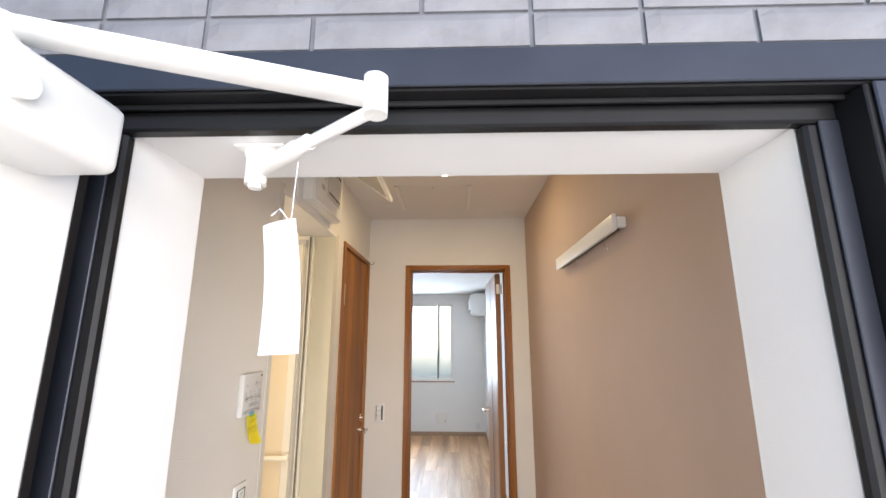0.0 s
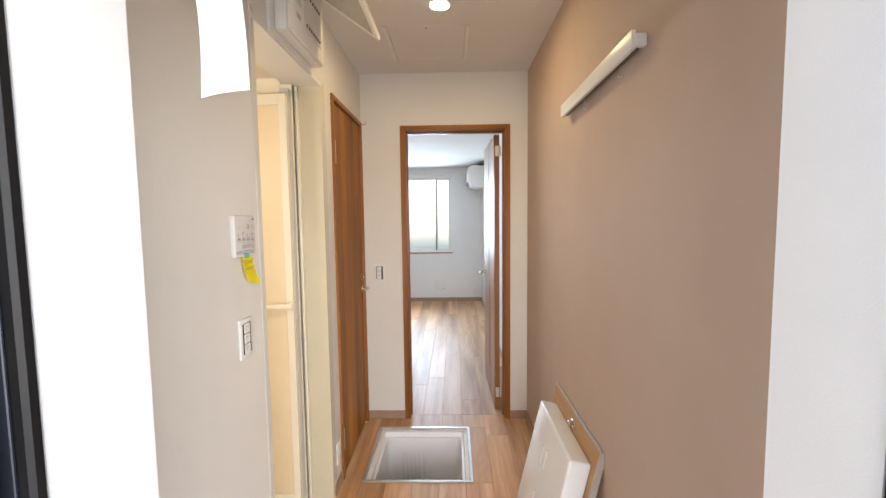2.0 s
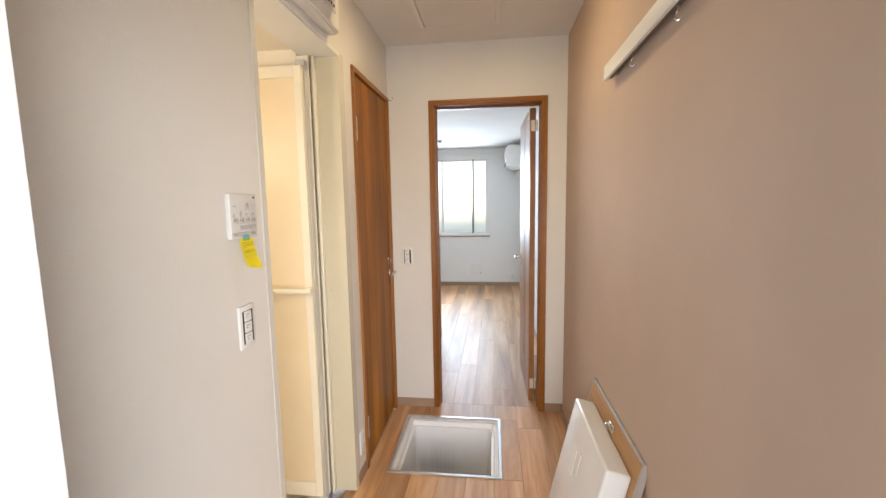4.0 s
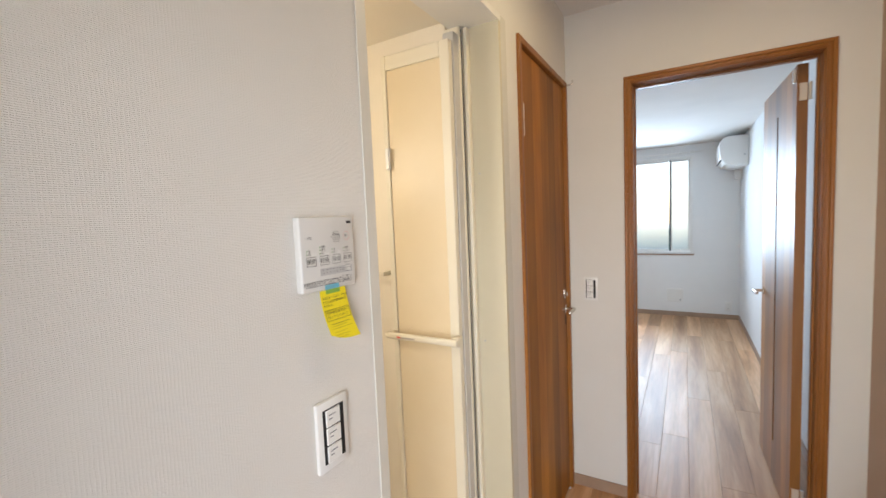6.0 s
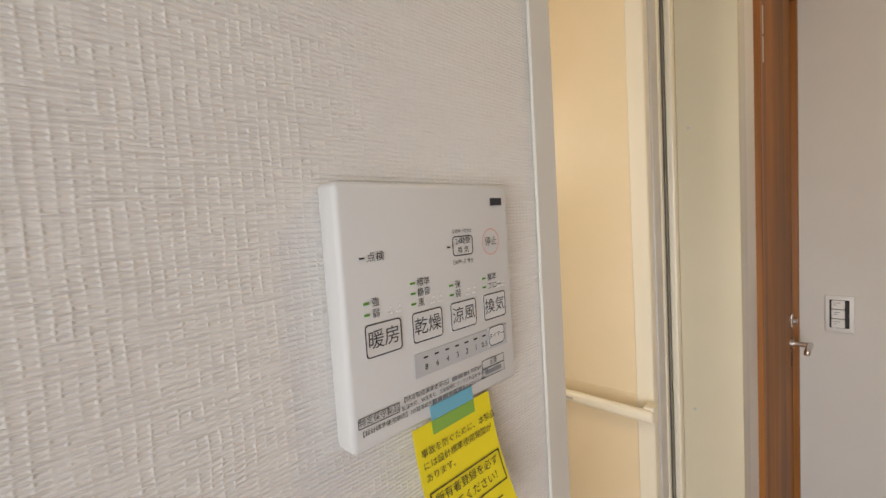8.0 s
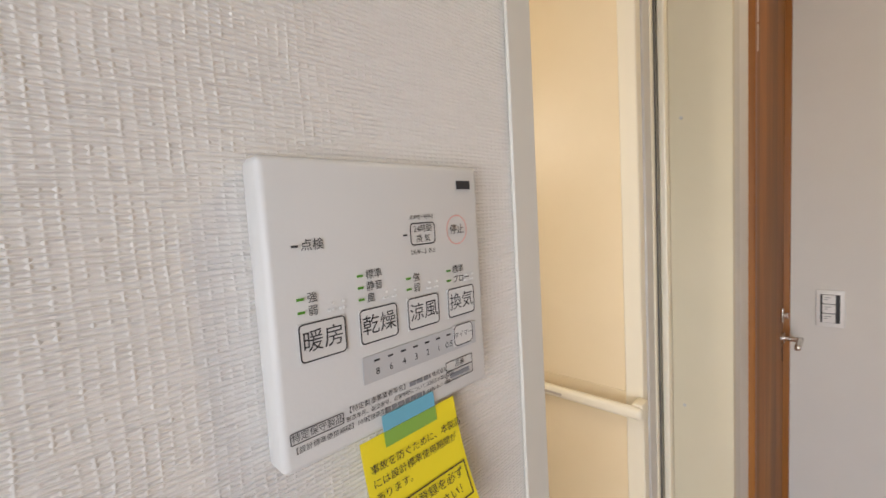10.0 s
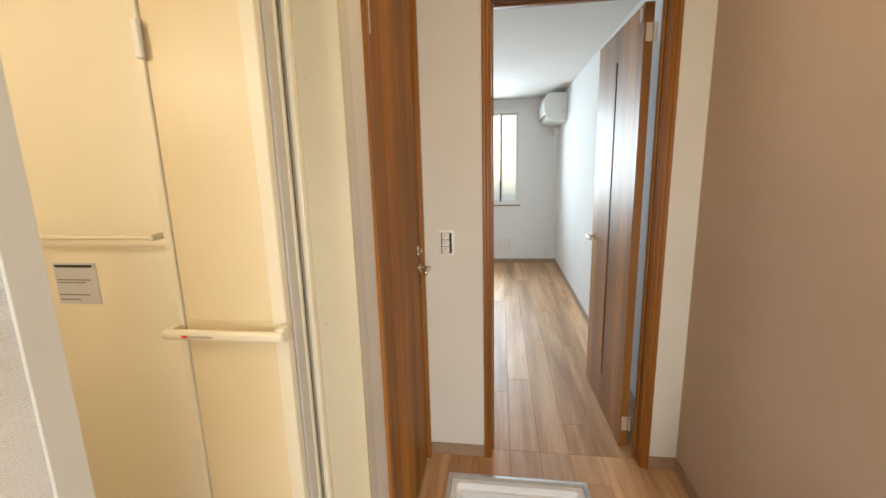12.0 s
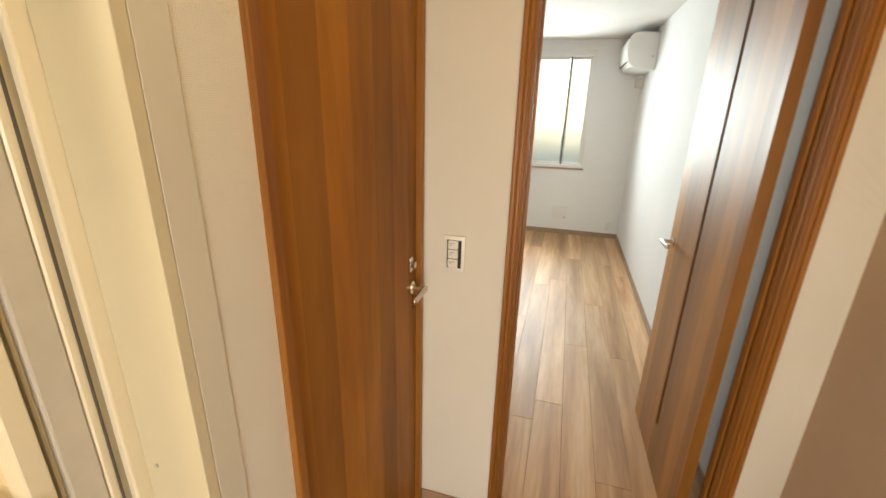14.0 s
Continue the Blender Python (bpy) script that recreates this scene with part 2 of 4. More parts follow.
M_BATHFRAME = mottled("ivory_door_frame", (0.73, 0.67, 0.53), (0.77, 0.71, 0.57), 0.35, 3.0)
M_YELLOW = mottled("yellow_paper", (0.80, 0.66, 0.01), (0.84, 0.71, 0.02), 0.6, 5.0)
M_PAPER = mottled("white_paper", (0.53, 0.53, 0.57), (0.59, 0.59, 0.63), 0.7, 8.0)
M_TAPE_BLUE = mat("blue_tape", (0.16, 0.42, 0.55), 0.4)
M_TAPE_GREEN = mat("green_tape", (0.24, 0.42, 0.07), 0.4)
M_TILE = mottled("grey_porch_tile", (0.16, 0.155, 0.15), (0.24, 0.235, 0.225), 0.6, 12.0, 0.4, 120)
M_GROUND = mottled("pale_concrete", (0.36, 0.355, 0.34), (0.46, 0.455, 0.44), 0.9, 1.4, 0.5, 60)
M_BIN = mottled("white_moulded_bin", (0.85, 0.86, 0.88), (0.89, 0.90, 0.915), 0.25, 5.0)
M_SMOKE = mottled("brown_cabinet", (0.12, 0.055, 0.022), (0.18, 0.085, 0.035), 0.4, 7.0)

M_LED = mat("green_led", (0.06, 0.16, 0.02), 0.4)
bsdf(M_LED).inputs["Emission Color"].default_value = (0.35, 1.0, 0.05, 1)
bsdf(M_LED).inputs["Emission Strength"].default_value = 0.05
M_GLOW = mat("lit_diffuser", (0.9, 0.88, 0.8), 0.4)
bsdf(M_GLOW).inputs["Emission Color"].default_value = (1.0, 0.9, 0.74, 1)
bsdf(M_GLOW).inputs["Emission Strength"].default_value = 14.0
M_FROST = mat("frosted_glass", (0.93, 0.96, 0.97), 0.5)
bsdf(M_FROST).inputs["Transmission Weight"].default_value = 1.0
bsdf(M_FROST).inputs["IOR"].default_value = 1.2
M_SLIT = mat("dark_slit_glass", (0.10, 0.05, 0.03), 0.12)
M_CLEAR = mat("smoky_clear_plastic", (0.80, 0.78, 0.72), 0.25)
bsdf(M_CLEAR).inputs["Transmission Weight"].default_value = 0.55
bsdf(M_CLEAR).inputs["IOR"].default_value = 1.3

# ---- building tools ----


def box(bm, lo, hi, bev=0.0, seg=1, m=None):
    """A box from corner to corner, with its edges bevelled, turned by m."""
    got = bmesh.ops.create_cube(bm, size=1.0)
    vs = got["verts"]
    mid = [(a + b) / 2 for a, b in zip(lo, hi)]
    size = [abs(b - a) for a, b in zip(lo, hi)]
    for v in vs:
        v.co = Vector((mid[0] + v.co.x * size[0], mid[1] + v.co.y * size[1], mid[2] + v.co.z * size[2]))
    if bev > 0:
        es = list({e for v in vs for e in v.link_edges})
        out = bmesh.ops.bevel(bm, geom=es, offset=min(bev, min(size) * 0.45), segments=seg, affect="EDGES", profile=0.5)
        vs = list({v for f in out["faces"] for v in f.verts} | {v for v in vs if v.is_valid})
    if m is not None:
        bmesh.ops.transform(bm, matrix=m, verts=vs)
    return vs


def rod(bm, a, b, r, sides=14, r2=None):
    """A round bar from a to b."""
    a, b = Vector(a), Vector(b)
    got = bmesh.ops.create_cone(bm, cap_ends=True, segments=sides, radius1=r, radius2=r if r2 is None else r2, depth=(b - a).length)
    turn = (b - a).to_track_quat("Z", "Y").to_matrix().to_4x4()
    bmesh.ops.transform(bm, matrix=Matrix.Translation((a + b) / 2) @ turn, verts=got["verts"])
    return got["verts"]


def bar(bm, a, b, wide, thick, bev=0.003):
    """A flat bar from a to b, wide across and thick upwards."""
    a, b = Vector(a), Vector(b)
    d = b - a
    x = d.normalized()
    y = Vector((0, 0, 1)).cross(x).normalized()
    z = x.cross(y)
    m = Matrix((x, y, z)).transposed().to_4x4()
    m.translation = (a + b) / 2
    h = d.length / 2
    return box(bm, (-h, -wide / 2, -thick / 2), (h, wide / 2, thick / 2), bev, 2, m)


def tube(bm, pts, r, sides=8):
    """A bent wire through points."""
    pts = [Vector(p) for p in pts]
    rings = []
    for i, p in enumerate(pts):
        d = (pts[min(i + 1, len(pts) - 1)] - pts[max(i - 1, 0)]).normalized()
        q = d.to_track_quat("Z", "Y")
        rings.append([bm.verts.new(p + q @ Vector((r * math.cos(k * math.tau / sides), r * math.sin(k * math.tau / sides), 0))) for k in range(sides)])
    for r0, r1 in zip(rings, rings[1:]):
        for k in range(sides):
            bm.faces.new((r0[k], r0[(k + 1) % sides], r1[(k + 1) % sides], r1[k]))
    bm.faces.new(rings[0][::-1])
    bm.faces.new(rings[-1])


def mesh_of(name, bm, material, smooth=False):
    me = bpy.data.meshes.new(name)
    bmesh.ops.recalc_face_normals(bm, faces=bm.faces)
    bm.to_mesh(me)
    bm.free()
    me.materials.append(material)
    if smooth:
        most = max(p.area for p in me.polygons)
        for p in me.polygons:
            p.use_smooth = smooth != "edges" or p.area < 0.2 * most
        me.set_sharp_from_angle(angle=radians(40))
    return me


def part(name, bm, material, parent, label="", smooth=False):
    ob = new(name, mesh_of(name, bm, material, smooth))
    ob.parent = parent
    if parent is not None:
        ob.matrix_parent_inverse = parent.matrix_world.inverted()
    if label:
        tagged(ob, label)
    return ob


def bx(name, lo, hi, material, parent, label="", bev=0.0015, seg=1):
    bm = bmesh.new()
    box(bm, lo, hi, bev, seg)
    return part(name, bm, material, parent, label)


def many(name, boxes, material, parent=None, label="", bev=0.0):
    bm = bmesh.new()
    for lo, hi in boxes:
        box(bm, lo, hi, bev)
    return part(name, bm, material, parent, label)


def thing(name, at, label, category, group=""):
    """An empty at the base of a thing, to hold its parts."""
    ob = new(name)
    ob.location = at
    ob.empty_display_size = 0.05
    bpy.context.view_layer.update()
    ob.matrix_world = Matrix.Translation(at)
    return tagged(ob, label, category, group)


def setting(ob, label, category):
    return tagged(ob, label, category, kind="structure")


def letters(name, body, size, m, material, parent, align="CENTER", wide=1.0):
    """Writing as a thin mesh; m places its plane, x along the line and y up."""
    cu = bpy.data.curves.new(name, "FONT")
    cu.body, cu.size, cu.align_x, cu.align_y = body, size, align, "CENTER"
    cu.resolution_u = 2
    cu.space_character = wide
    tmp = new(name, cu)
    bpy.context.view_layer.update()
    me = bpy.data.meshes.new_from_object(tmp.evaluated_get(bpy.context.evaluated_depsgraph_get()))
    bpy.data.objects.remove(tmp)
    bpy.data.curves.remove(cu)
    me.name = name
    me.materials.clear()
    me.materials.append(material)
    me.transform(m)
    ob = new(name, me)
    ob.parent = parent
    ob.matrix_parent_inverse = parent.matrix_world.inverted()
    return ob


# ---- plan ----
L, R, END, CEIL = -0.395, 0.752, 3.118, 2.432     # hall
FRONT, JOIN, OUT = 0.732, 0.590, 0.536            # front wall: hall side, frame joint, outer side
OL, OR, OT = -0.161, 0.632, 1.815                 # front door opening
BN, BF, BT = 1.550, 2.252, 2.085                  # bath doorway: near side, far side, top
TN, TF, TT = 2.405, 3.098, 2.102                  # toilet door casing
DL, DR, DT = -0.124, 0.632, 2.080                 # room door casing, outer
RL, RR, BACK, RC = -2.05, 0.727, 7.352, 2.285     # room
WL, WR, WB, WT = -1.48, 0.212, 0.851, 2.140       # room window opening
STEP = -0.16                                      # entrance floor

# ---- walls ----
setting(many("wall_left", [((-0.53, FRONT, STEP - 0.1), (L, BN, CEIL)), ((-0.53, BN, BT + 0.022), (L, BF + 0.0, CEIL)), ((-0.53, BF, -0.1), (L, TN + 0.02, CEIL)),
    ((-0.53, TN + 0.02, TT - 0.02), (L, TF - 0.02, CEIL)), ((-0.53, TF - 0.02, -0.1), (L, END, CEIL))], M_WALL), "white ribbed wall cloth on the hall's wall", "wall")
setting(many("wall_right", [((R, JOIN, STEP - 0.1), (R + 0.12, END, CEIL + 0.1))], M_ACCENT), "taupe ribbed accent wall cloth", "wall")
setting(many("wall_end", [((-0.60, END, -0.1), (DL + 0.02, END + 0.11, CEIL)), ((DR - 0.02, END, -0.1), (R + 0.12, END + 0.11, CEIL)),
    ((DL + 0.02, END, DT - 0.02), (DR - 0.02, END + 0.11, CEIL))], M_WALL), "white ribbed wall cloth round the room door", "wall")
setting(many("ceiling_hall", [((-0.60, FRONT - 0.02, CEIL), (R, END + 0.11, CEIL + 0.1))], M_CEIL), "off-white papered hall ceiling", "ceiling")
# front wall, hall side and reveals
setting(many("wall_front", [((-0.60, JOIN, STEP - 0.1), (OL, FRONT, CEIL + 0.1)), ((OR, JOIN, STEP - 0.1), (R, FRONT, CEIL + 0.1)), ((OL, JOIN, OT), (OR, FRONT, CEIL + 0.1))],
    M_REVEAL), "white papered reveal of the front doorway", "wall")
# the room
setting(many("wall_room_right", [((RR, END + 0.11, -0.1), (RR + 0.12, BACK + 0.12, RC + 0.1))], M_ROOMWALL), "pale wall cloth along the room", "wall")
setting(many("wall_room_left", [((RL - 0.12, END + 0.11, -0.1), (RL, BACK + 0.12, RC + 0.1))], M_ROOMWALL), "pale wall cloth along the room", "wall")
setting(many("wall_room_near", [((RL - 0.12, END, -0.1), (-0.60, END + 0.11, CEIL + 0.1))], M_ROOMWALL), "pale wall cloth beside the room door", "wall")
setting(many("wall_room_back", [((RL, BACK, -0.1), (WL, BACK + 0.12, RC)), ((WR, BACK, -0.1), (RR, BACK + 0.12, RC)),
    ((WL, BACK, -0.1), (WR, BACK + 0.12, WB)), ((WL, BACK, WT), (WR, BACK + 0.12, RC))], M_ROOMWALL), "pale wall cloth round the room's window", "wall")
setting(many("ceiling_room", [((RL, END + 0.11, RC), (RR, BACK + 0.12, RC + 0.1))], M_CEIL), "off-white papered room ceiling", "ceiling")

# ---- outside ----
setting(many("ground", [((-60, -60, STEP - 0.34), (60, 60, STEP - 0.24))], M_GROUND), "pale concrete ground before the house", "ground")
setting(many("backdrop_garden", [((-9, 13.0, -0.4), (8, 13.1, 0.95))], mottled("far_green", (0.20, 0.27, 0.23), (0.30, 0.37, 0.33), 0.9, 2.5)), "distant green hedge outside the window", "hedge")
setting(many("porch_floor", [((-1.6, -1.4, STEP - 0.2), (2.0, OUT, STEP - 0.02))], M_TILE), "grey tiled porch floor", "floor")
setting(many("entrance_floor", [((-0.53, OUT, STEP - 0.1), (R, 0.945, STEP))], M_TILE), "grey tiled entrance floor", "floor")
facade = setting(many("wall_facade", [((-1.8, OUT + 0.006, STEP - 0.2), (OL - 0.068, JOIN - 0.001, 3.6)), ((OR + 0.072, OUT + 0.006, STEP - 0.2), (2.2, JOIN - 0.001, 3.6)),
    ((OL - 0.068, OUT + 0.006, 1.887), (OR + 0.072, JOIN - 0.001, 3.6))], M_MORTAR), "grey split-face brick cladding over the door", "wall")

# ---- front door frame ----
fr = thing("door_frame", (0.24, 0.56, STEP), "black aluminium front door frame with dark flashing above", "door frame")
fr["kind"] = "structure"
for side, x in ((-1, OL), (1, OR)):
    a, c, d = x - side * 0.003, x + side * 0.034, x + side * 0.070
    bm = bmesh.new()
    box(bm, (min(c, d), OUT, STEP), (max(c, d), JOIN - 0.0005, 1.836), 0.0015)
    box(bm, (min(a, c), 0.5725, STEP), (max(a, c), JOIN - 0.001, OT - 0.004), 0.004)
    part("jamb", bm, M_BLACKALU, fr)
    e, g = x + side * 0.010, x + side * 0.033
    bx("stop_face", (min(e, g), 0.5685, STEP), (max(e, g), 0.5722, 1.8115), M_SKYLITMETAL, fr, "dark door stop, sky reflection painted blue-grey", 0.001)
bm = bmesh.new()
box(bm, (OL - 0.070, OUT + 0.001, 1.8365), (OR + 0.070, JOIN - 0.0006, 1.886), 0.0015)
box(bm, (OL - 0.0335, 0.5695, OT - 0.005), (OR + 0.0335, JOIN - 0.0008, 1.836), 0.003)
box(bm, (OL - 0.0335, 0.556, 1.830), (OR + 0.0335, 0.561, 1.8362), 0.001)
part("head", bm, M_BLACKALU, fr)
bx("flashing", (OL - 0.072, OUT - 0.005, 1.8385), (OR + 0.072, OUT - 0.0005, 1.885), M_SKYLITMETAL, fr, "dark metal flashing, sky reflection painted blue-grey", 0.0015)
bx("flashing", (OR + 0.040, OUT - 0.005, STEP), (OR + 0.072, OUT - 0.0005, 1.8365), M_SKYLITMETAL, fr, "dark metal flashing, sky reflection painted blue-grey", 0.0015)

# ---- front door leaf, swung outwards ----
fd = thing("front_door", (-0.19, 0.52, STEP), "white front door standing open outwards on the porch", "door")
bm = bmesh.new()
box(bm, (-0.206, -0.29, STEP + 0.01), (-0.166, 0.533, 1.815), 0.003, 2)
part("leaf", bm, M_DOORWHITE, fd, "white smooth door leaf")
bx("edge_strip", (-0.210, 0.5335, STEP + 0.01), (-0.168, 0.545, 1.815), M_BLACKALU, fd, "black rubber edge strip", 0.001)

# ---- door closer ----
dc = thing("door_closer", (-0.12, 0.36, 1.71), "white door closer with jointed arm over the front doorway", "door closer")
bm = bmesh.new()
box(bm, (-0.1655, 0.15, 1.718), (-0.084, 0.488, 1.786), 0.010, 3)
part("body", bm, M_PLASTIC, dc, "white closer body", "edges")
bm = bmesh.new()
rod(bm, (-0.0845, 0.385, 1.750), (-0.075, 0.385, 1.750), 0.012, 20)
part("cap", bm, M_PLASTIC, dc, "", True)
bm = bmesh.new()
box(bm, (-0.1655, 0.13, 1.7865), (-0.120, 0.500, 1.800), 0.003, 2)
part("mounting_plate", bm, M_PLASTIC, dc, "", True)
bm = bmesh.new()
rod(bm, (-0.122, 0.398, 1.787), (-0.122, 0.398, 1.815), 0.014, 20)
part("spindle", bm, M_PLASTIC, dc, "", True)
ELB, FOOT = (0.158, 0.474, 1.783), (-0.016, 0.608, 1.772)
bm = bmesh.new()
bar(bm, (-0.132, 0.397, 1.809), (ELB[0] + 0.008, ELB[1], ELB[2] + 0.005), 0.026, 0.014, 0.004)
part("main_arm", bm, M_PLASTIC, dc, "white flat steel arm", "edges")
bm = bmesh.new()
rod(bm, (ELB[0], ELB[1], ELB[2] - 0.012), (ELB[0], ELB[1], ELB[2] + 0.026), 0.0115, 20)
part("elbow", bm, M_PLASTIC, dc, "", True)
bm = bmesh.new()
mid = tuple(a * 0.45 + c * 0.55 for a, c in zip(ELB, FOOT))
rod(bm, (ELB[0], ELB[1], ELB[2] - 0.006), mid, 0.0065, 14)
bar(bm, mid, FOOT, 0.020, 0.014, 0.005)
rod(bm, tuple(a * 0.52 + c * 0.48 for a, c in zip(ELB, FOOT)), tuple(a * 0.42 + c * 0.58 for a, c in zip(ELB, FOOT)), 0.009, 14)
part("forearm", bm, M_PLASTIC, dc, "white forearm with adjusting rod", True)
bm = bmesh.new()
rod(bm, (FOOT[0], FOOT[1], FOOT[2] - 0.016), (FOOT[0], FOOT[1], FOOT[2] + 0.014), 0.013, 18)
rod(bm, (FOOT[0], FOOT[1], FOOT[2] - 0.021), (FOOT[0], FOOT[1], FOOT[2] - 0.016), 0.008, 12)
part("foot_joint", bm, M_PLASTIC, dc, "", True)
bm = bmesh.new()
rod(bm, (FOOT[0] - 0.002, FOOT[1] + 0.012, FOOT[2] + 0.012), (FOOT[0] - 0.006, 0.636, OT - 0.006), 0.012, 14, 0.026)
box(bm, (FOOT[0] - 0.036, 0.612, OT - 0.005), (FOOT[0] + 0.030, 0.655, OT - 0.0005), 0.003, 2)
part("bracket", bm, M_PLASTIC, dc, "white soffit bracket", True)

# ---- instruction tag hanging from the closer arm ----
tg = thing("instruction_tag", (0.049, 0.554, 1.56), "white curled paper instruction tag on a string", "tag")


def curl(bm, m, wide, tall, bend, drop=12):
    """A curled sheet hanging from its top edge; bend: outward offset along its length."""
    rows = []
    for i in range(drop + 1):
        f = i / drop
        rows.append([bm.verts.new(m @ Vector((-wide / 2 + wide * j / 6, bend(f, j / 6), -tall * f))) for j in range(7)])
    for a, b in zip(rows, rows[1:]):
        for j in range(6):
            bm.faces.new((a[j], a[j + 1], b[j + 1], b[j]))
    ext = bmesh.ops.extrude_face_region(bm, geom=list(bm.faces))
    bmesh.ops.translate(bm, verts=[v for v in ext["geom"] if isinstance(v, bmesh.types.BMVert)], vec=m.to_3x3() @ Vector((0, 0.0004, 0)))


def tag_bend(f, u):
    return 0.006 * math.sin(3 * f) + 0.012 * (u - 0.5) ** 2 - 0.01 * (1 - f) * u


TAG = Matrix.Translation((0.043, 0.554, 1.692)) @ Matrix.Rotation(radians(-14), 4, "Z") @ Matrix.Rotation(radians(-3), 4, "Y")
bm = bmesh.new()
curl(bm, TAG, 0.048, 0.138, tag_bend)
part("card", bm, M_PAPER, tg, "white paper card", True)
bm = bmesh.new()
tube(bm, [(0.056, 0.551, 1.689), (0.057, 0.552, 1.73), (0.059, 0.551, 1.760)], 0.0006, 5)
tube(bm, [(0.056, 0.551, 1.690), (0.044, 0.549, 1.706), (0.036, 0.548, 1.698)], 0.0008, 5)
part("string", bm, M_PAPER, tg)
lines = [(0.012, 0.020, 0.0), (0.024, 0.030, 0.001), (0.031, 0.030, 0.0), (0.038, 0.022, -0.003), (0.045, 0.030, 0.0), (0.052, 0.028, 0.001), (0.059, 0.030, 0.0),
         (0.066, 0.026, 0.002), (0.073, 0.024, -0.002), (0.084, 0.020, -0.008), (0.104, 0.012, -0.006), (0.127, 0.018, -0.002)]
M_PALEINK = mat("pale_grey_ink", (0.40, 0.40, 0.46), 0.7)
for dz, w, x in lines:
    bm = bmesh.new()
    rows = []
    for z in (dz - 0.0009, dz + 0.0009):
        rows.append([bm.verts.new(TAG @ Vector((x - w / 2 + w * j / 6, tag_bend(z / 0.138, (x - w / 2 + w * j / 6) / 0.048 + 0.5) - 0.0004, -z))) for j in range(7)])
    for j in range(0, 6):
        bm.faces.new((rows[0][j], rows[0][j + 1], rows[1][j + 1], rows[1][j]))
    part("print_line", bm, M_PALEINK, tg)

# ---- bath doorway: white lining and trim ----
tr = thing("trim_bath_doorway", (L, 1.85, 0), "white lining and trim round the bath doorway", "door trim")
tr["kind"] = "structure"
bx("trim_strip", (L + 0.0005, 1.541, 0.0), (L + 0.0035, BN + 0.020, BT + 0.04), M_TRIM, tr, "", 0.002)
bx("lining_side", (-0.56, BN + 0.0005, 0.0), (L + 0.0003, BN + 0.0195, BT), M_SHADEDLINING, tr, "", 0.001)
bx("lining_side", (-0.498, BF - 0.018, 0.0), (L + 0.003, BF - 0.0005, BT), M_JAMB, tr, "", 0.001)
bx("lining_head", (-0.56, BN + 0.0005, BT + 0.0005), (L + 0.004, BF - 0.0005, BT + 0.02), M_LINING, tr, "", 0.001)
bx("trim_strip", (L + 0.0005, BF, 0.0), (L + 0.0028, BF + 0.046, BT + 0.02), M_TRIM, tr, "ivory edge trim", 0.001)
bm = bmesh.new()
for z in (0.35, 1.02, 1.60):
    rod(bm, (-0.476, BF - 0.0182, z), (-0.476, BF - 0.0205, z), 0.003, 10)
part("screw_cap", bm, M_GREYPLASTIC, tr, "", True)

# ---- bathroom ----
BX0, BY0, BY1, BC = -1.75, 0.86, 2.208, 2.115
setting(many("wall_bath_north", [((BX0, BY1, -0.1), (-0.575, BY1 + 0.04, BC))], M_BATHWALL), "ivory moulded bathroom wall", "wall")
setting(many("wall_bath_south", [((BX0, BY0 - 0.04, -0.1), (-0.53, BY0, BC))], M_BATHWALL), "ivory moulded bathroom wall", "wall")
setting(many("wall_bath_west", [((BX0 - 0.04, BY0 - 0.04, -0.1), (BX0, BY1 + 0.04, BC))], M_BATHWALL), "ivory moulded bathroom wall", "wall")
setting(many("wall_bath_east", [((-0.56, BY0, -0.1), (-0.5305, BN, BC)), ((-0.56, BN, BT + 0.021), (-0.5305, BF, BC))], M_BATHWALL), "ivory moulded bathroom wall beside the doorway", "wall")
setting(many("ceiling_bath", [((BX0 - 0.04, BY0 - 0.04, BC), (-0.5305, BY1 + 0.045, BC + 0.04))], M_BATHWALL), "ivory moulded bathroom ceiling", "ceiling")
setting(many("floor_bath", [((BX0, BY0, -0.1), (-0.53, BY1, -0.02))], M_BATHWALL), "ivory moulded bathroom floor", "floor")
bf = thing("bath_door_frame", (-0.55, 2.218, 0), "ivory bath door frame with grey track and black gasket", "door frame")
bf["kind"] = "structure"
bx("post", (-0.576, 2.196, 0.0), (-0.5165, 2.300, BT - 0.002), M_BATHFRAME, bf, "", 0.002)
bx("cover_strip", (-0.5118, 2.214, 0.0), (-0.4985, 2.250, BT - 0.002), M_BATHFRAME, bf, "ivory cover strip", 0.003, 2)
bx("track", (-0.558, 2.158, 0.0), (-0.5185, 2.1955, BT - 0.03), M_TRACK, bf, "grey aluminium hinge track", 0.003, 2)
bx("gasket", (-0.516, 2.2062, 0.0), (-0.5135, 2.2088, BT - 0.01), M_GASKET, bf, "dark rubber gasket", 0.0)
bx("threshold", (-0.60, BN + 0.02, -0.02), (-0.53, 2.171, 0.035), M_BATHFRAME, bf, "", 0.003)
bd = thing("bath_door", (-0.66, 2.14, 0.035), "cream folding bathroom door folded open, with handle bar", "door")
X0, X1, YF, YB = -0.790, -0.518, 2.122, 2.146
bm = bmesh.new()
for lo, hi in [((X0, YF, 0.04), (X0 + 0.019, YB, 2.022)), ((X1 - 0.034, YF, 0.04), (X1, YB, 2.02)), ((X0 + 0.0192, YF, 1.971), (X1 - 0.0342, YB, 2.02)), ((X0 + 0.0192, YF, 0.04), (X1 - 0.0342, YB, 0.11))]:
    box(bm, lo, hi, 0.002)
part("leaf_frame", bm, M_BATHFRAME, bd, "ivory leaf frame")
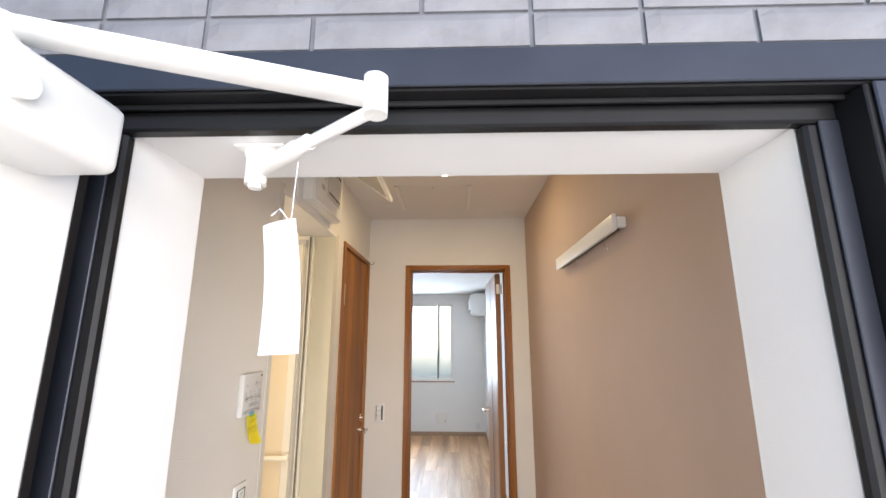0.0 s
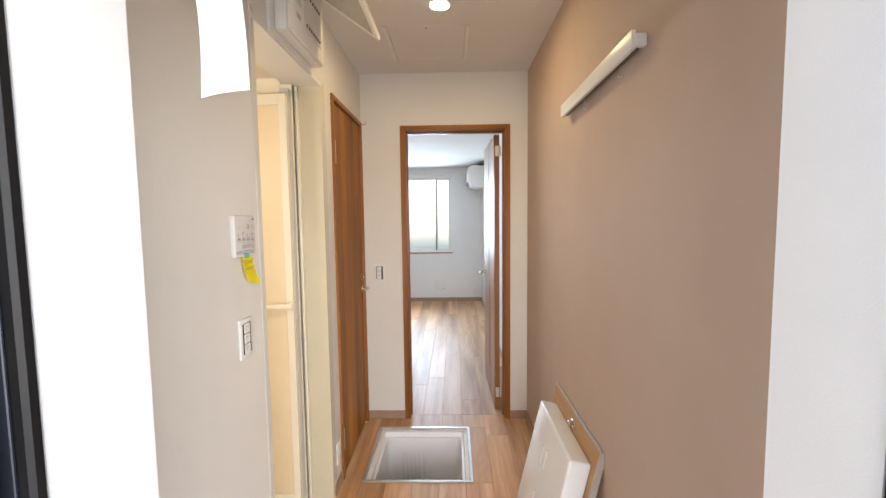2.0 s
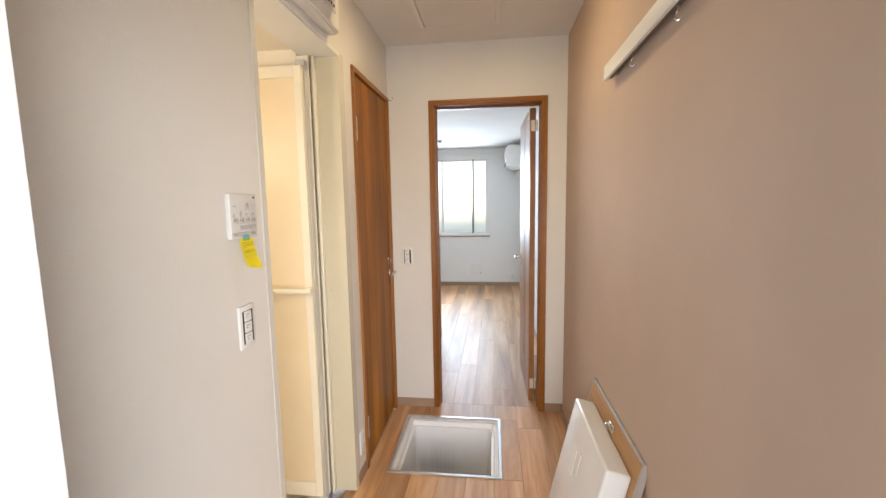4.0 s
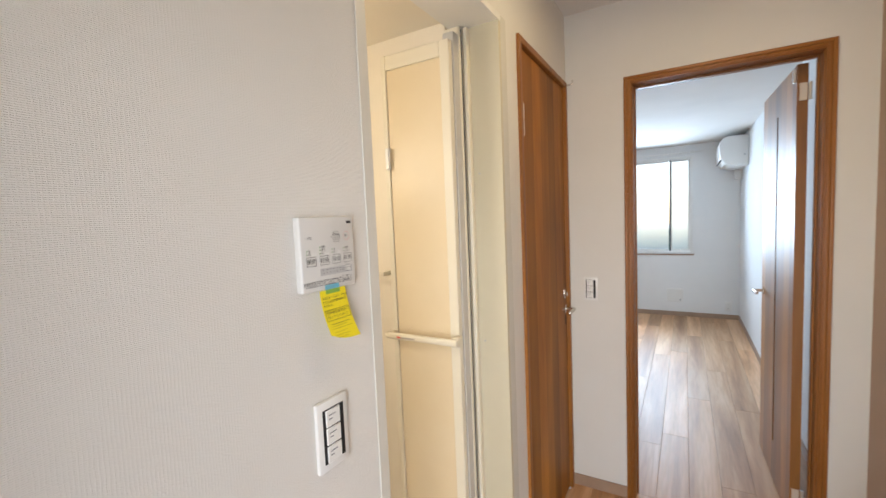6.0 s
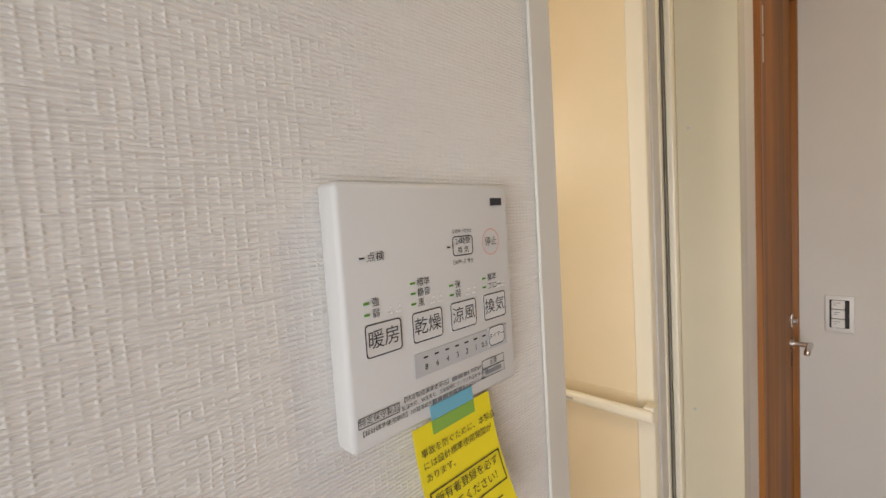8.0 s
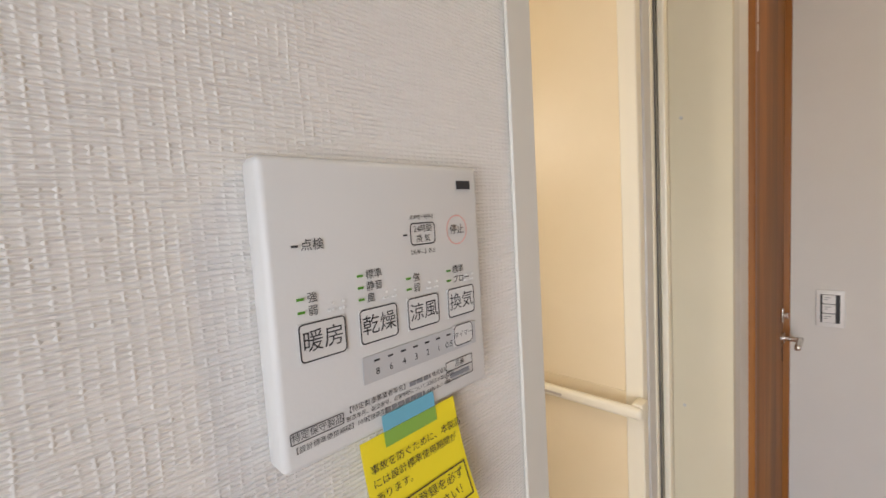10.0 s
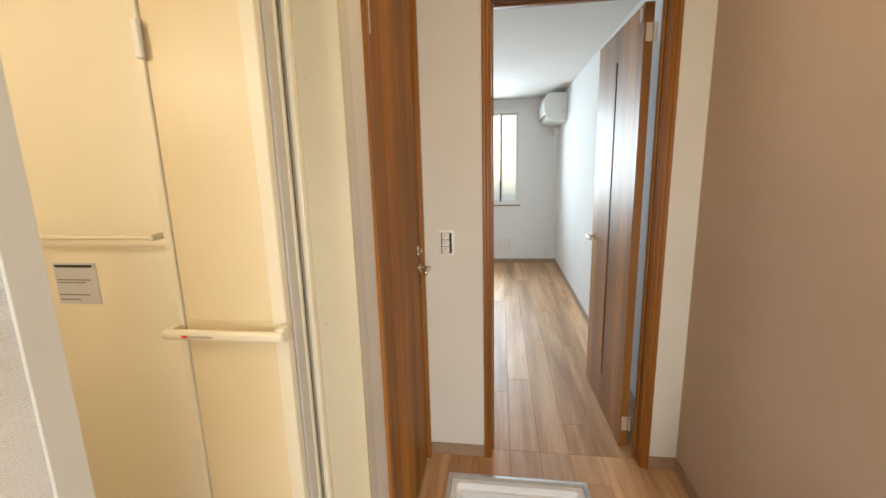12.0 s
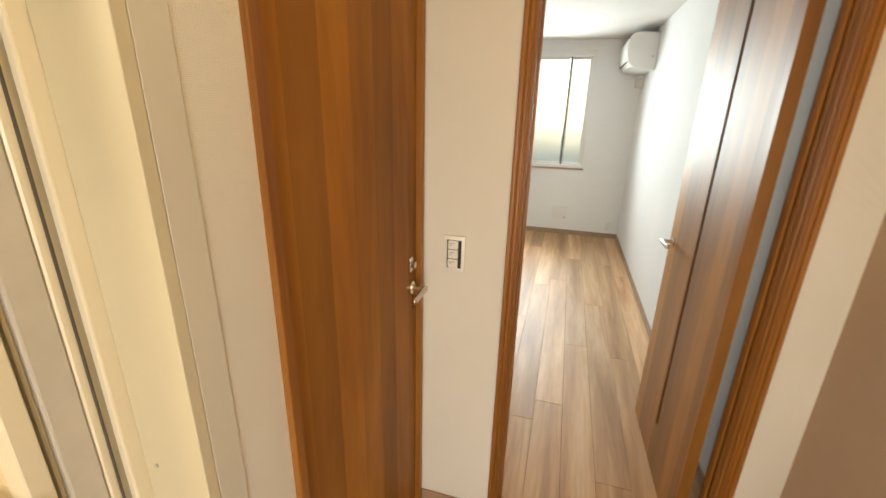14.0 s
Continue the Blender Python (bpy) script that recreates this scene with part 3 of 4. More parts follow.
bx("panel", (X0 + 0.0194, YF + 0.006, 1.0662), (X1 - 0.0344, YB - 0.003, 1.9708), M_BATHPANEL, bd, "cream pebbled door panel", 0.001)
bx("panel", (X0 + 0.0194, YF + 0.006, 0.1102), (X1 - 0.0344, YB - 0.003, 1.066), M_BATHPANEL, bd, "cream pebbled door panel", 0.001)
bx("rear_leaf", (X0 - 0.004, 2.154, 0.04), (X1 - 0.01, 2.178, 2.02), M_BATHFRAME, bd, "", 0.002)
bm = bmesh.new()
box(bm, (X0 - 0.005, YF - 0.046, 1.036), (X1 + 0.012, YF - 0.028, 1.059), 0.008, 3)
box(bm, (X0 - 0.003, YF - 0.034, 1.034), (X0 + 0.017, YF - 0.0005, 1.058), 0.004, 2)
box(bm, (X1 - 0.010, YF - 0.034, 1.030), (X1 + 0.010, YF - 0.0005, 1.064), 0.004, 2)
hb = part("handle_bar", bm, M_BATHFRAME, bd, "ivory plastic handle bar", True)
bx("marking", (-0.742, YF - 0.0468, 1.043), (-0.728, YF - 0.0461, 1.049), M_RED, hb, "red mark", 0)
bx("marking", (-0.727, YF - 0.0468, 1.0435), (-0.668, YF - 0.0461, 1.0485), mat("grey_marking", (0.45, 0.40, 0.33), 0.6), hb, "grey printed line", 0)
bx("catch", (X0 + 0.010, YF - 0.012, 1.630), (X0 + 0.027, YF - 0.0005, 1.705), M_PLASTIC, bd, "white upper catch", 0.003)
tb = thing("towel_bar", (-1.02, 2.18, 1.25), "ivory towel bar on the bathroom wall", "towel bar")
bm = bmesh.new()
rod(bm, (-1.26, 2.146, 1.256), (-0.838, 2.146, 1.256), 0.006, 12)
part("rail", bm, M_BATHFRAME, tb, "", True)
for x in (-0.842, -1.256):
    bx("end_post", (x - 0.007, 2.139, 1.248), (x + 0.007, BY1 - 0.0005, 1.264), M_BATHFRAME, tb, "", 0.004, 2)
sl = thing("notice_label", (-1.12, BY1, 1.10), "white printed notice stuck on the bathroom wall", "label")
bx("sheet", (-1.20, BY1 - 0.002, 1.07), (-1.075, BY1 - 0.0005, 1.18), M_PAPER, sl, "", 0)
for i, (z, w) in enumerate([(1.172, 0.11), (1.135, 0.10), (1.128, 0.085), (1.095, 0.09), (1.082, 0.06)]):
    bx("print_line", (-1.195, BY1 - 0.0028, z - (0.004 if i == 0 else 0.0016)), (-1.195 + w, BY1 - 0.0022, z + (0.003 if i == 0 else 0.0016)), M_GREYINK if i else M_INK, sl, "", 0)

# ---- toilet door, closed ----
td = thing("door_toilet", (L, 2.7, 0), "closed brown wooden toilet door with lever handle", "door")
bx("casing_side", (L - 0.06, TN, 0.0), (L + 0.012, TN + 0.026, TT), M_CASE, td, "brown casing", 0.002)
bx("casing_side", (L - 0.06, TF - 0.026, 0.0), (L + 0.012, TF, TT), M_CASE, td, "brown casing", 0.002)
bx("casing_head", (L - 0.06, TN + 0.0262, TT - 0.026), (L + 0.0115, TF - 0.0262, TT), M_CASE, td, "brown casing", 0.002)
leaf = bx("leaf", (L - 0.040, TN + 0.029, 0.012), (L - 0.004, TF - 0.029, TT - 0.030), M_WOOD, td, "brown wood-grain door leaf", 0.002)
for z in (0.22, 1.80):
    bm = bmesh.new()
    rod(bm, (L + 0.006, TN + 0.030, z - 0.055), (L + 0.006, TN + 0.030, z - 0.002), 0.0075, 10)
    rod(bm, (L + 0.006, TN + 0.030, z + 0.004), (L + 0.006, TN + 0.030, z + 0.062), 0.0075, 10)
    part("hinge", bm, M_SATIN, td, "satin nickel hinge", True)


def lever(parent, m, lock=True):
    """A lever on a rose; x out of the door, y towards the door's edge."""
    bm = bmesh.new()
    rod(bm, (0, 0, 0), (0.008, 0, 0), 0.020, 22)
    rod(bm, (0.008, 0, 0), (0.050, 0, 0), 0.0085, 16)
    box(bm, (0.040, -0.100, -0.009), (0.056, 0.010, 0.009), 0.006, 3)
    bmesh.ops.transform(bm, matrix=m, verts=bm.verts)
    h = part("lever_handle", bm, M_CHROME, parent, "satin nickel lever handle", True)
    if lock:
        bm = bmesh.new()
        box(bm, (0, -0.013, 0.052), (0.006, 0.013, 0.098), 0.010, 3)
        rod(bm, (0.006, 0, 0.075), (0.017, 0, 0.075), 0.011, 16)
        bmesh.ops.transform(bm, matrix=m, verts=bm.verts)
        part("lock_turn", bm, M_CHROME, parent, "satin nickel lock", True)
        # narrow dark strip below the lever, towards the leaf's edge
        bm = bmesh.new()
        box(bm, (0, 0.018, -0.085), (0.0015, 0.026, -0.035), 0.001)
        bmesh.ops.transform(bm, matrix=m, verts=bm.verts)
        part("strike_plate", bm, M_DARK, parent)


lever(td, Matrix.Translation((L - 0.004, TF - 0.080, 0.975)))
# coat hook at the casing's far top corner
hk = thing("coat_hook", (L + 0.01, 3.075, 2.085), "small nickel hook on the toilet door casing", "hook")
bm = bmesh.new()
tube(bm, [(L + 0.0115, 3.075, 2.085), (L + 0.035, 3.075, 2.083), (L + 0.043, 3.075, 2.088), (L + 0.045, 3.075, 2.105)], 0.003, 8)
part("wire", bm, M_CHROME, hk, "", True)

# ---- room door: casing and open leaf ----
rd = thing("door_room", (0.25, END, 0), "brown wooden room door standing open, with narrow glass slit", "door")
W = 0.034
# the casing's cross-section: a core with three rounded beads
PROFILE = ((0.0004, W - 0.0004, -0.0065, 0.1165), (0.0, 0.0136, -0.0125, 0.1225), (0.0154, 0.0268, -0.0105, 0.1205), (0.0286, W, -0.0090, 0.1190))
for x0, side in ((DL, 1), (DR, -1)):
    bm = bmesh.new()
    for u0, u1, y0, y1 in PROFILE:
        xs = sorted((x0 + side * u0, x0 + side * u1))
        box(bm, (xs[0], END + y0, 0.0), (xs[1], END + y1, DT if u0 == 0.0 else DT - u0), 0.0028, 3)
    for y0, y1 in ((0.006, 0.030), (0.034, 0.052)):
        xs = sorted((x0 + side * (W - 0.001), x0 + side * (W + 0.004)))
        box(bm, (xs[0], END + y0, 0.0), (xs[1], END + y1, DT - W - 0.0005), 0.002, 2)
    part("casing_side", bm, M_CASE, rd, "brown moulded casing", "edges")
bm = bmesh.new()
for u0, u1, y0, y1 in PROFILE:
    box(bm, (DL + u0 + 0.0132, END + y0 + 0.0002, DT - u1), (DR - u0 - 0.0132, END + y1 - 0.0002, DT - u0), 0.0028, 3)
part("casing_head", bm, M_CASEX, rd, "brown moulded casing", "edges")
bx("stop", (DL + W + 0.0043, END + 0.055, 0.0), (DL + W + 0.012, END + 0.085, DT - W - 0.0003), M_CASE, rd, "", 0.002)
bx("stop", (DR - W - 0.012, END + 0.055, 0.0), (DR - W - 0.0043, END + 0.085, DT - W - 0.0003), M_CASE, rd, "", 0.002)
bx("stop", (DL + W + 0.013, END + 0.055, DT - W - 0.012), (DR - W - 0.013, END + 0.085, DT - W - 0.0003), M_CASEX, rd, "", 0.002)
# leaf in its own frame: x along the leaf from the hinge, y through it
LEAF = Matrix.Translation((0.572, END + 0.126, 0)) @ Matrix.Rotation(radians(91.5), 4, "Z")
LW = 0.715
bm = bmesh.new()
S0, S1, Z0, Z1 = 0.348, 0.376, 0.212, 1.885
for lo, hi in [((0, 0, 0.012), (S0, 0.036, 2.035)), ((S1, 0, 0.012), (LW, 0.036, 2.035)), ((S0, 0, 0.012), (S1, 0.036, Z0)), ((S0, 0, Z1), (S1, 0.036, 2.035))]:
    box(bm, lo, hi, 0, 1, LEAF)
lf = part("leaf", bm, M_LEAF, rd, "brown glossy wood-grain door leaf")
bm = bmesh.new()
box(bm, (S0, 0.012, Z0), (S1, 0.022, Z1), 0, 1, LEAF)
part("slit_pane", bm, M_SLIT, lf, "dark narrow glass slit")
bm = bmesh.new()
box(bm, (0.0, 0.0361, 0.012), (0.030, 0.0372, 2.035), 0, 1, LEAF)
part("edge_band", bm, M_CASE, rd, "brown edge band")
lever(rd, LEAF @ Matrix.Translation((LW - 0.065, 0.036, 0.965)) @ Matrix.Rotation(radians(90), 4, "Z") @ Matrix.Rotation(radians(180), 4, "X"), False)
for z in (0.14, 1.92):
    bm = bmesh.new()
    box(bm, (-0.006, 0.004, z - 0.036), (-0.0005, 0.030, z + 0.036), 0.001, 1, LEAF)
    rod(bm, LEAF @ Vector((-0.004, -0.006, z - 0.036)), LEAF @ Vector((-0.004, -0.006, z + 0.036)), 0.006, 10)
    part("hinge", bm, M_SATIN, rd, "satin nickel hinge", True)
bm = bmesh.new()
box(bm, (0.02, 0.037, 1.965), (0.035, 0.046, 2.02), 0.002, 1, LEAF)
part("door_catch", bm, M_PLASTIC, rd)

# ---- wall switches and control panel ----


def switch_plate(name, m, label, n=3, outlet=False):
    """A wall plate; x along the wall, y up, z out of the wall."""
    ob = thing(name, m.translation, label, "switch" if not outlet else "socket")
    bm = bmesh.new()
    box(bm, (-0.035, -0.060, 0.0003), (0.035, 0.060, 0.009), 0.004, 2, m)
    part("plate", bm, M_PLASTIC, ob, "", "edges")
    if outlet:
        for y in (-0.022, 0.022):
            bm = bmesh.new()
            box(bm, (-0.017, y - 0.014, 0.0092), (0.017, y + 0.014, 0.0112), 0.002, 1, m)
            part("socket_face", bm, M_PLASTIC, ob)
            bm = bmesh.new()
            for x in (-0.006, 0.006):
                box(bm, (x - 0.001, y - 0.004, 0.0113), (x + 0.001, y + 0.004, 0.0118), 0, 1, m)
            part("slot", bm, M_DARK, ob)
        return ob
    bm = bmesh.new()
    box(bm, (-0.0235, -0.046, 0.0092), (0.0235, 0.046, 0.0098), 0, 1, m)
    part("well", bm, M_DARK, ob, "dark gap round the rockers")
    h = 0.092 / n
    for i in range(n):
        y0 = -0.046 + i * h
        bm = bmesh.new()
        box(bm, (-0.019, y0 + 0.001, 0.010), (0.013, y0 + h - 0.001, 0.0135), 0.0015, 1, m)
        k = part("rocker", bm, M_PLASTIC, ob, "white rocker", True)
        bm = bmesh.new()
        box(bm, (-0.014, y0 + h * 0.66, 0.0136), (0.002, y0 + h * 0.72, 0.0139), 0, 1, m)
        box(bm, (-0.014, y0 + h * 0.44, 0.0136), (-0.006, y0 + h * 0.50, 0.0139), 0, 1, m)
        part("legend", bm, M_GREYINK, k)
    return ob


def on_left(y, z):
    """Wall frame on the hall's left wall: x runs along +y."""
    return Matrix(((0, 0, 1, L), (1, 0, 0, y), (0, 1, 0, z), (0, 0, 0, 1)))


def on_end(x, z, wall=END):
    """Wall frame on a wall that faces -y: x runs along +x."""
    return Matrix(((1, 0, 0, x), (0, 0, -1, wall), (0, 1, 0, z), (0, 0, 0, 1)))


switch_plate("wall_switch", on_left(1.421, 1.098), "white three-rocker wall switch beside the bath doorway")
switch_plate("wall_switch", on_end(-0.286, 1.066), "white three-rocker wall switch beside the room door")
switch_plate("wall_socket", on_left(2.342, 0.20), "white double wall socket low on the wall", outlet=True)
switch_plate("wall_socket", on_end(0.610, 0.165, BACK), "white wall socket low on the room wall", outlet=True)

P = on_left(1.4300, 1.4035)
cp = thing("control_panel", (L, 1.43, 1.345), "white bathroom heater control panel with black Japanese lettering", "control panel")
bm = bmesh.new()
box(bm, (-0.060, -0.060, 0.0003), (0.060, 0.060, 0.015), 0.003, 3, P)
body = part("housing", bm, M_PANEL, cp, "white panel housing", "edges")
ZF = 0.0154


def flat(name, x0, x1, y0, y1, material, parent, z=ZF, h=0.0003, label=""):
    bm = bmesh.new()
    box(bm, (x0, y0, z), (x1, y1, z + h), 0, 1, P)
    return part(name, bm, material, parent, label)


def ring(name, cx, cy, w, h, line, material, parent, r=0.002, z=ZF):
    """A rounded outline."""
    bm = bmesh.new()
    pts = []
    for qx, qy, a0 in ((1, 1, 0), (-1, 1, 90), (-1, -1, 180), (1, -1, 270)):
        for k in range(6):
            a = radians(a0 + 18 * k)
            pts.append(((w / 2 - r) * qx, (h / 2 - r) * qy, math.cos(a), math.sin(a)))
    outer = [bm.verts.new(P @ Vector((cx + px + r * c, cy + py + r * s, z + 0.0002))) for px, py, c, s in pts]
    inner = [bm.verts.new(P @ Vector((cx + px + (r - line) * c, cy + py + (r - line) * s, z + 0.0002))) for px, py, c, s in pts]
    for i in range(len(pts)):
        j = (i + 1) % len(pts)
        bm.faces.new((outer[i], outer[j], inner[j], inner[i]))
    return part(name, bm, material, parent)


def say(body_text, x, y, size, parent, material=None, align="CENTER"):
    return letters("lettering", body_text, size, P @ Matrix.Translation((x, y, ZF + 0.0003)), material or M_INK, parent, align)


flat("nameplate", 0.0421, 0.0525, 0.0478, 0.0522, M_INK, cp, label="plain black badge")
flat("indicator", -0.0500, -0.0474, 0.0258, 0.0266, M_INK, cp)
say("点検", -0.0415, 0.0262, 0.0049, cp)
KY, KH = -0.0110, 0.0152
keys = [(-0.0400, "暖房", ["強", "弱"]), (-0.0128, "乾燥", ["標準", "静音", "風"]), (0.0138, "涼風", ["強", "弱"]), (0.0408, "換気", ["標準", "ブロー"])]
for x, s, modes in keys:
    bm = bmesh.new()
    box(bm, (x - 0.0102, KY - KH / 2, ZF), (x + 0.0102, KY + KH / 2, ZF + 0.0004), 0, 1, P)
    k = part("key", bm, M_PANEL, cp, "raised white key")
    ring("outline", x, KY, 0.0204, KH, 0.0006, M_INK, k, 0.002, ZF + 0.0003)
    letters("lettering", s, 0.0092, P @ Matrix.Translation((x, KY - 0.0002, ZF + 0.0006)), M_INK, k)
    n = len(modes)
    for i, word in enumerate(modes):
        yy = 0.0008 + 0.0051 * (n - 1 - i)
        flat("indicator_lamp", x - 0.0097, x - 0.0068, yy - 0.0004, yy + 0.0006, M_LED, cp, label="green indicator lamp")
        say(word, x - 0.0056, yy, 0.0044, cp, align="LEFT")
    bm = bmesh.new()
    for dx, dy in ((0.0035, 0.0005), (0.0052, 0.0032), (0.0052, 0.0005), (0.0085, 0.0005), (0.0102, 0.0032), (0.0102, 0.0005)):
        rod(bm, P @ Vector((x + dx, dy - 0.001, ZF)), P @ Vector((x + dx, dy - 0.001, ZF + 0.0004)), 0.0006, 8)
    part("braille", bm, M_BRAILLE, cp, "", True)
ring("outline", 0.0165, 0.0265, 0.0163, 0.0108, 0.0006, M_INK, cp, 0.0022)
say("24時間", 0.0165, 0.0288, 0.0040, cp)
say("換 気", 0.0165, 0.0240, 0.0040, cp)
say("点滅時一時停止", 0.0163, 0.0344, 0.0023, cp)
say("【長押し】停止", 0.0155, 0.0178, 0.0025, cp)
flat("indicator", 0.0042, 0.0064, 0.0260, 0.0268, M_INK, cp)
ring("outline", 0.0405, 0.0268, 0.0155, 0.0155, 0.0006, M_PINK, cp, 0.0076)
say("停止", 0.0405, 0.0268, 0.0054, cp)
M_STRIP = mottled("pale_grey_print", (0.46, 0.46, 0.46), (0.50, 0.50, 0.50), 0.45, 9.0)
flat("timer_strip", -0.0230, 0.0507, -0.0360, -0.0240, M_STRIP, cp, label="grey timer strip")
for i, s in enumerate(["8", "6", "4", "3", "2", "1", "0.5"]):
    x = -0.0157 + i * 0.00753
    letters("lettering", s, 0.0044, P @ Matrix.Translation((x, -0.0318, ZF + 0.0006)), M_INK, cp)
    flat("indicator", x - 0.0014, x + 0.0014, -0.0272, -0.0264, M_INK, cp, ZF + 0.0003)
flat("timer_key", 0.0332, 0.0478, -0.0342, -0.0232, M_PANEL, cp, ZF + 0.0004, 0.0003)
ring("outline", 0.0405, -0.0287, 0.0148, 0.0112, 0.0005, M_INK, cp, 0.003, ZF + 0.0007)
letters("lettering", "タイマー", 0.0036, P @ Matrix.Translation((0.0405, -0.0287, ZF + 0.0009)), M_INK, cp)
ring("outline", -0.0454, -0.0459, 0.0230, 0.0048, 0.0004, M_INK, cp, 0.0005)
say("特定保守製品", -0.0454, -0.0459, 0.0037, cp)
say("【設計標準使用期間】10年", -0.0568, -0.0511, 0.0029, cp, align="LEFT")
say("【特定製造事業者等名】", -0.0330, -0.0440, 0.0031, cp, align="LEFT")
say("株式会社", 0.0165, -0.0440, 0.0027, cp, align="LEFT")
say("製造年月、製造番号、点検期間については製品本体に記載", -0.0330, -0.0476, 0.0025, cp, align="LEFT")
say("【連絡先】", -0.0240, -0.0511, 0.0027, cp, align="LEFT")
say("0120-011-408", 0.0125, -0.0511, 0.0029, cp, align="LEFT")
for y, x0, x1 in ((-0.0441, 0.0020, 0.0155), (-0.0510, -0.0130, 0.0110)):
    x = x0
    while x < x1:
        w = random.uniform(0.0018, 0.0042)
        flat("print_bar", x, min(x + w, x1), y - 0.0010, y + 0.0010, M_GREYINK, cp)
        x += w + 0.0008
ring("outline", 0.0368, -0.0463, 0.0205, 0.0105, 0.0004, M_INK, cp, 0.0006)
say("品番", 0.0368, -0.0436, 0.0034, cp)
flat("divider", 0.0267, 0.0469, -0.0463, -0.0460, M_INK, cp)
flat("print_bar", 0.0295, 0.0440, -0.0500, -0.0478, M_GREYINK, cp)

# ---- yellow note taped under the panel ----
nt = thing("yellow_note", (L + 0.016, 1.44, 1.26), "yellow paper note taped under the control panel", "note")
NOTE = P @ Matrix.Translation((0.0010, -0.0598, 0.0160)) @ Matrix.Rotation(radians(1), 4, "Z")


def note_out(f, u):
    return 0.003 * f + 0.012 * f * f + 0.003 * f * u


def note_at(x, y, lift=0.0006):
    """A place on the note's face, x across and y down from its top."""
    f = y / 0.092
    return NOTE @ Vector((x + 0.004 * f + 0.007 * f * f, -y * (1 - 0.06 * f), note_out(f, x / 0.05 + 0.5) + lift))


def sheet(bm, x0, x1, y0, y1, lift, thick=0.0002, nx=5, ny=14, worn=0.0):
    """A strip of the note; worn: how much its lower near corner is rounded away."""
    grid = [[bm.verts.new(note_at(x0 + (x1 - x0) * i / nx, y0 + (y1 - y0) * j / ny * (1 - worn * (1 - i / nx) ** 3), lift)) for i in range(nx + 1)] for j in range(ny + 1)]
    for a, b in zip(grid, grid[1:]):
        for i in range(nx):
            bm.faces.new((a[i], a[i + 1], b[i + 1], b[i]))
    ext = bmesh.ops.extrude_face_region(bm, geom=list(bm.faces))
    bmesh.ops.translate(bm, verts=[v for v in ext["geom"] if isinstance(v, bmesh.types.BMVert)], vec=(thick, 0, 0))


bm = bmesh.new()
sheet(bm, -0.0290, 0.0290, 0.0, 0.092, 0.0, worn=0.16)
part("paper", bm, M_YELLOW, nt, "curling yellow paper", True)
bm = bmesh.new()
sheet(bm, -0.0165, 0.0152, -0.0078, -0.0004, 0.0006, 0.0002, 3, 3)
part("tape", bm, M_TAPE_BLUE, nt, "blue tape over the panel")
bm = bmesh.new()
sheet(bm, -0.0165, 0.0152, -0.0002, 0.0068, 0.0006, 0.0002, 3, 3)
part("tape", bm, M_TAPE_GREEN, nt, "tape greenish over the yellow")


def note_say(body_text, x, y, size, align="LEFT"):
    cu = bpy.data.curves.new("lettering", "FONT")
    cu.body, cu.size, cu.align_x, cu.align_y, cu.resolution_u = body_text, size, align, "CENTER", 2
    tmp = new("lettering", cu)
    bpy.context.view_layer.update()
    me = bpy.data.meshes.new_from_object(tmp.evaluated_get(bpy.context.evaluated_depsgraph_get()))
    bpy.data.objects.remove(tmp)
    bpy.data.curves.remove(cu)
    for v in me.vertices:
        v.co = note_at(x + v.co.x, y - v.co.y, 0.0011)
    me.materials.clear()
    me.materials.append(M_INK)
    ob = new("lettering", me)
    ob.parent = nt
    ob.matrix_parent_inverse = nt.matrix_world.inverted()


note_say("事故を防ぐために、本製品", -0.0265, 0.0135, 0.0047)
note_say("には設計標準使用期間が", -0.0265, 0.0200, 0.0047)
note_say("あります。", -0.0265, 0.0265, 0.0047)
note_say("所有者登録を必ず", 0.0, 0.0390, 0.0060, "CENTER")
note_say("行ってください！", 0.0, 0.0470, 0.0060, "CENTER")
bm = bmesh.new()
for x0, x1, y0, y1 in ((-0.0265, 0.0265, 0.0338, 0.0345), (-0.0265, 0.0265, 0.0521, 0.0528), (-0.0265, -0.0258, 0.0345, 0.0521), (0.0258, 0.0265, 0.0345, 0.0521)):
    sub = bmesh.new()
    sheet(sub, x0, x1, y0, y1, 0.0010, 0.0001, 4, 4)
    me = bpy.data.meshes.new("border_piece")
    sub.to_mesh(me)
    sub.free()
    bm.from_mesh(me)
    bpy.data.meshes.remove(me)
part("border", bm, M_INK, nt, "black border")
for y, x0, x1 in ((0.0595, -0.021, 0.019), (0.0635, -0.021, 0.012), (0.0680, -0.021, 0.020), (0.0745, -0.021, 0.008), (0.0800, -0.021, 0.010), (0.0850, -0.018, 0.006)):
    sub = bmesh.new()
    sheet(sub, x0, x1, y - 0.00035, y + 0.00035, 0.0010, 0.0001, 6, 1)
    part("print_bar", sub, mat("olive_print", (0.36, 0.30, 0.02), 0.6) if y > 0.062 else M_INK, nt)

# ---- breaker box over the bath doorway ----
bk = thing("breaker_box", (L, 1.85, 2.11), "white breaker box with its cover swung open", "breaker box")
Y0, Y1, ZB, ZT, XF = 1.705, 2.092, 2.115, 2.402, -0.325
bm = bmesh.new()
box(bm, (L + 0.0142, Y0, ZB), (XF - 0.012, Y1, ZT), 0.006, 2)
part("case", bm, M_PLASTIC, bk, "white plastic case", "edges")
bm = bmesh.new()
box(bm, (XF - 0.0118, Y0 + 0.006, ZB + 0.006), (XF, Y1 - 0.006, ZT - 0.006), 0.004, 2)
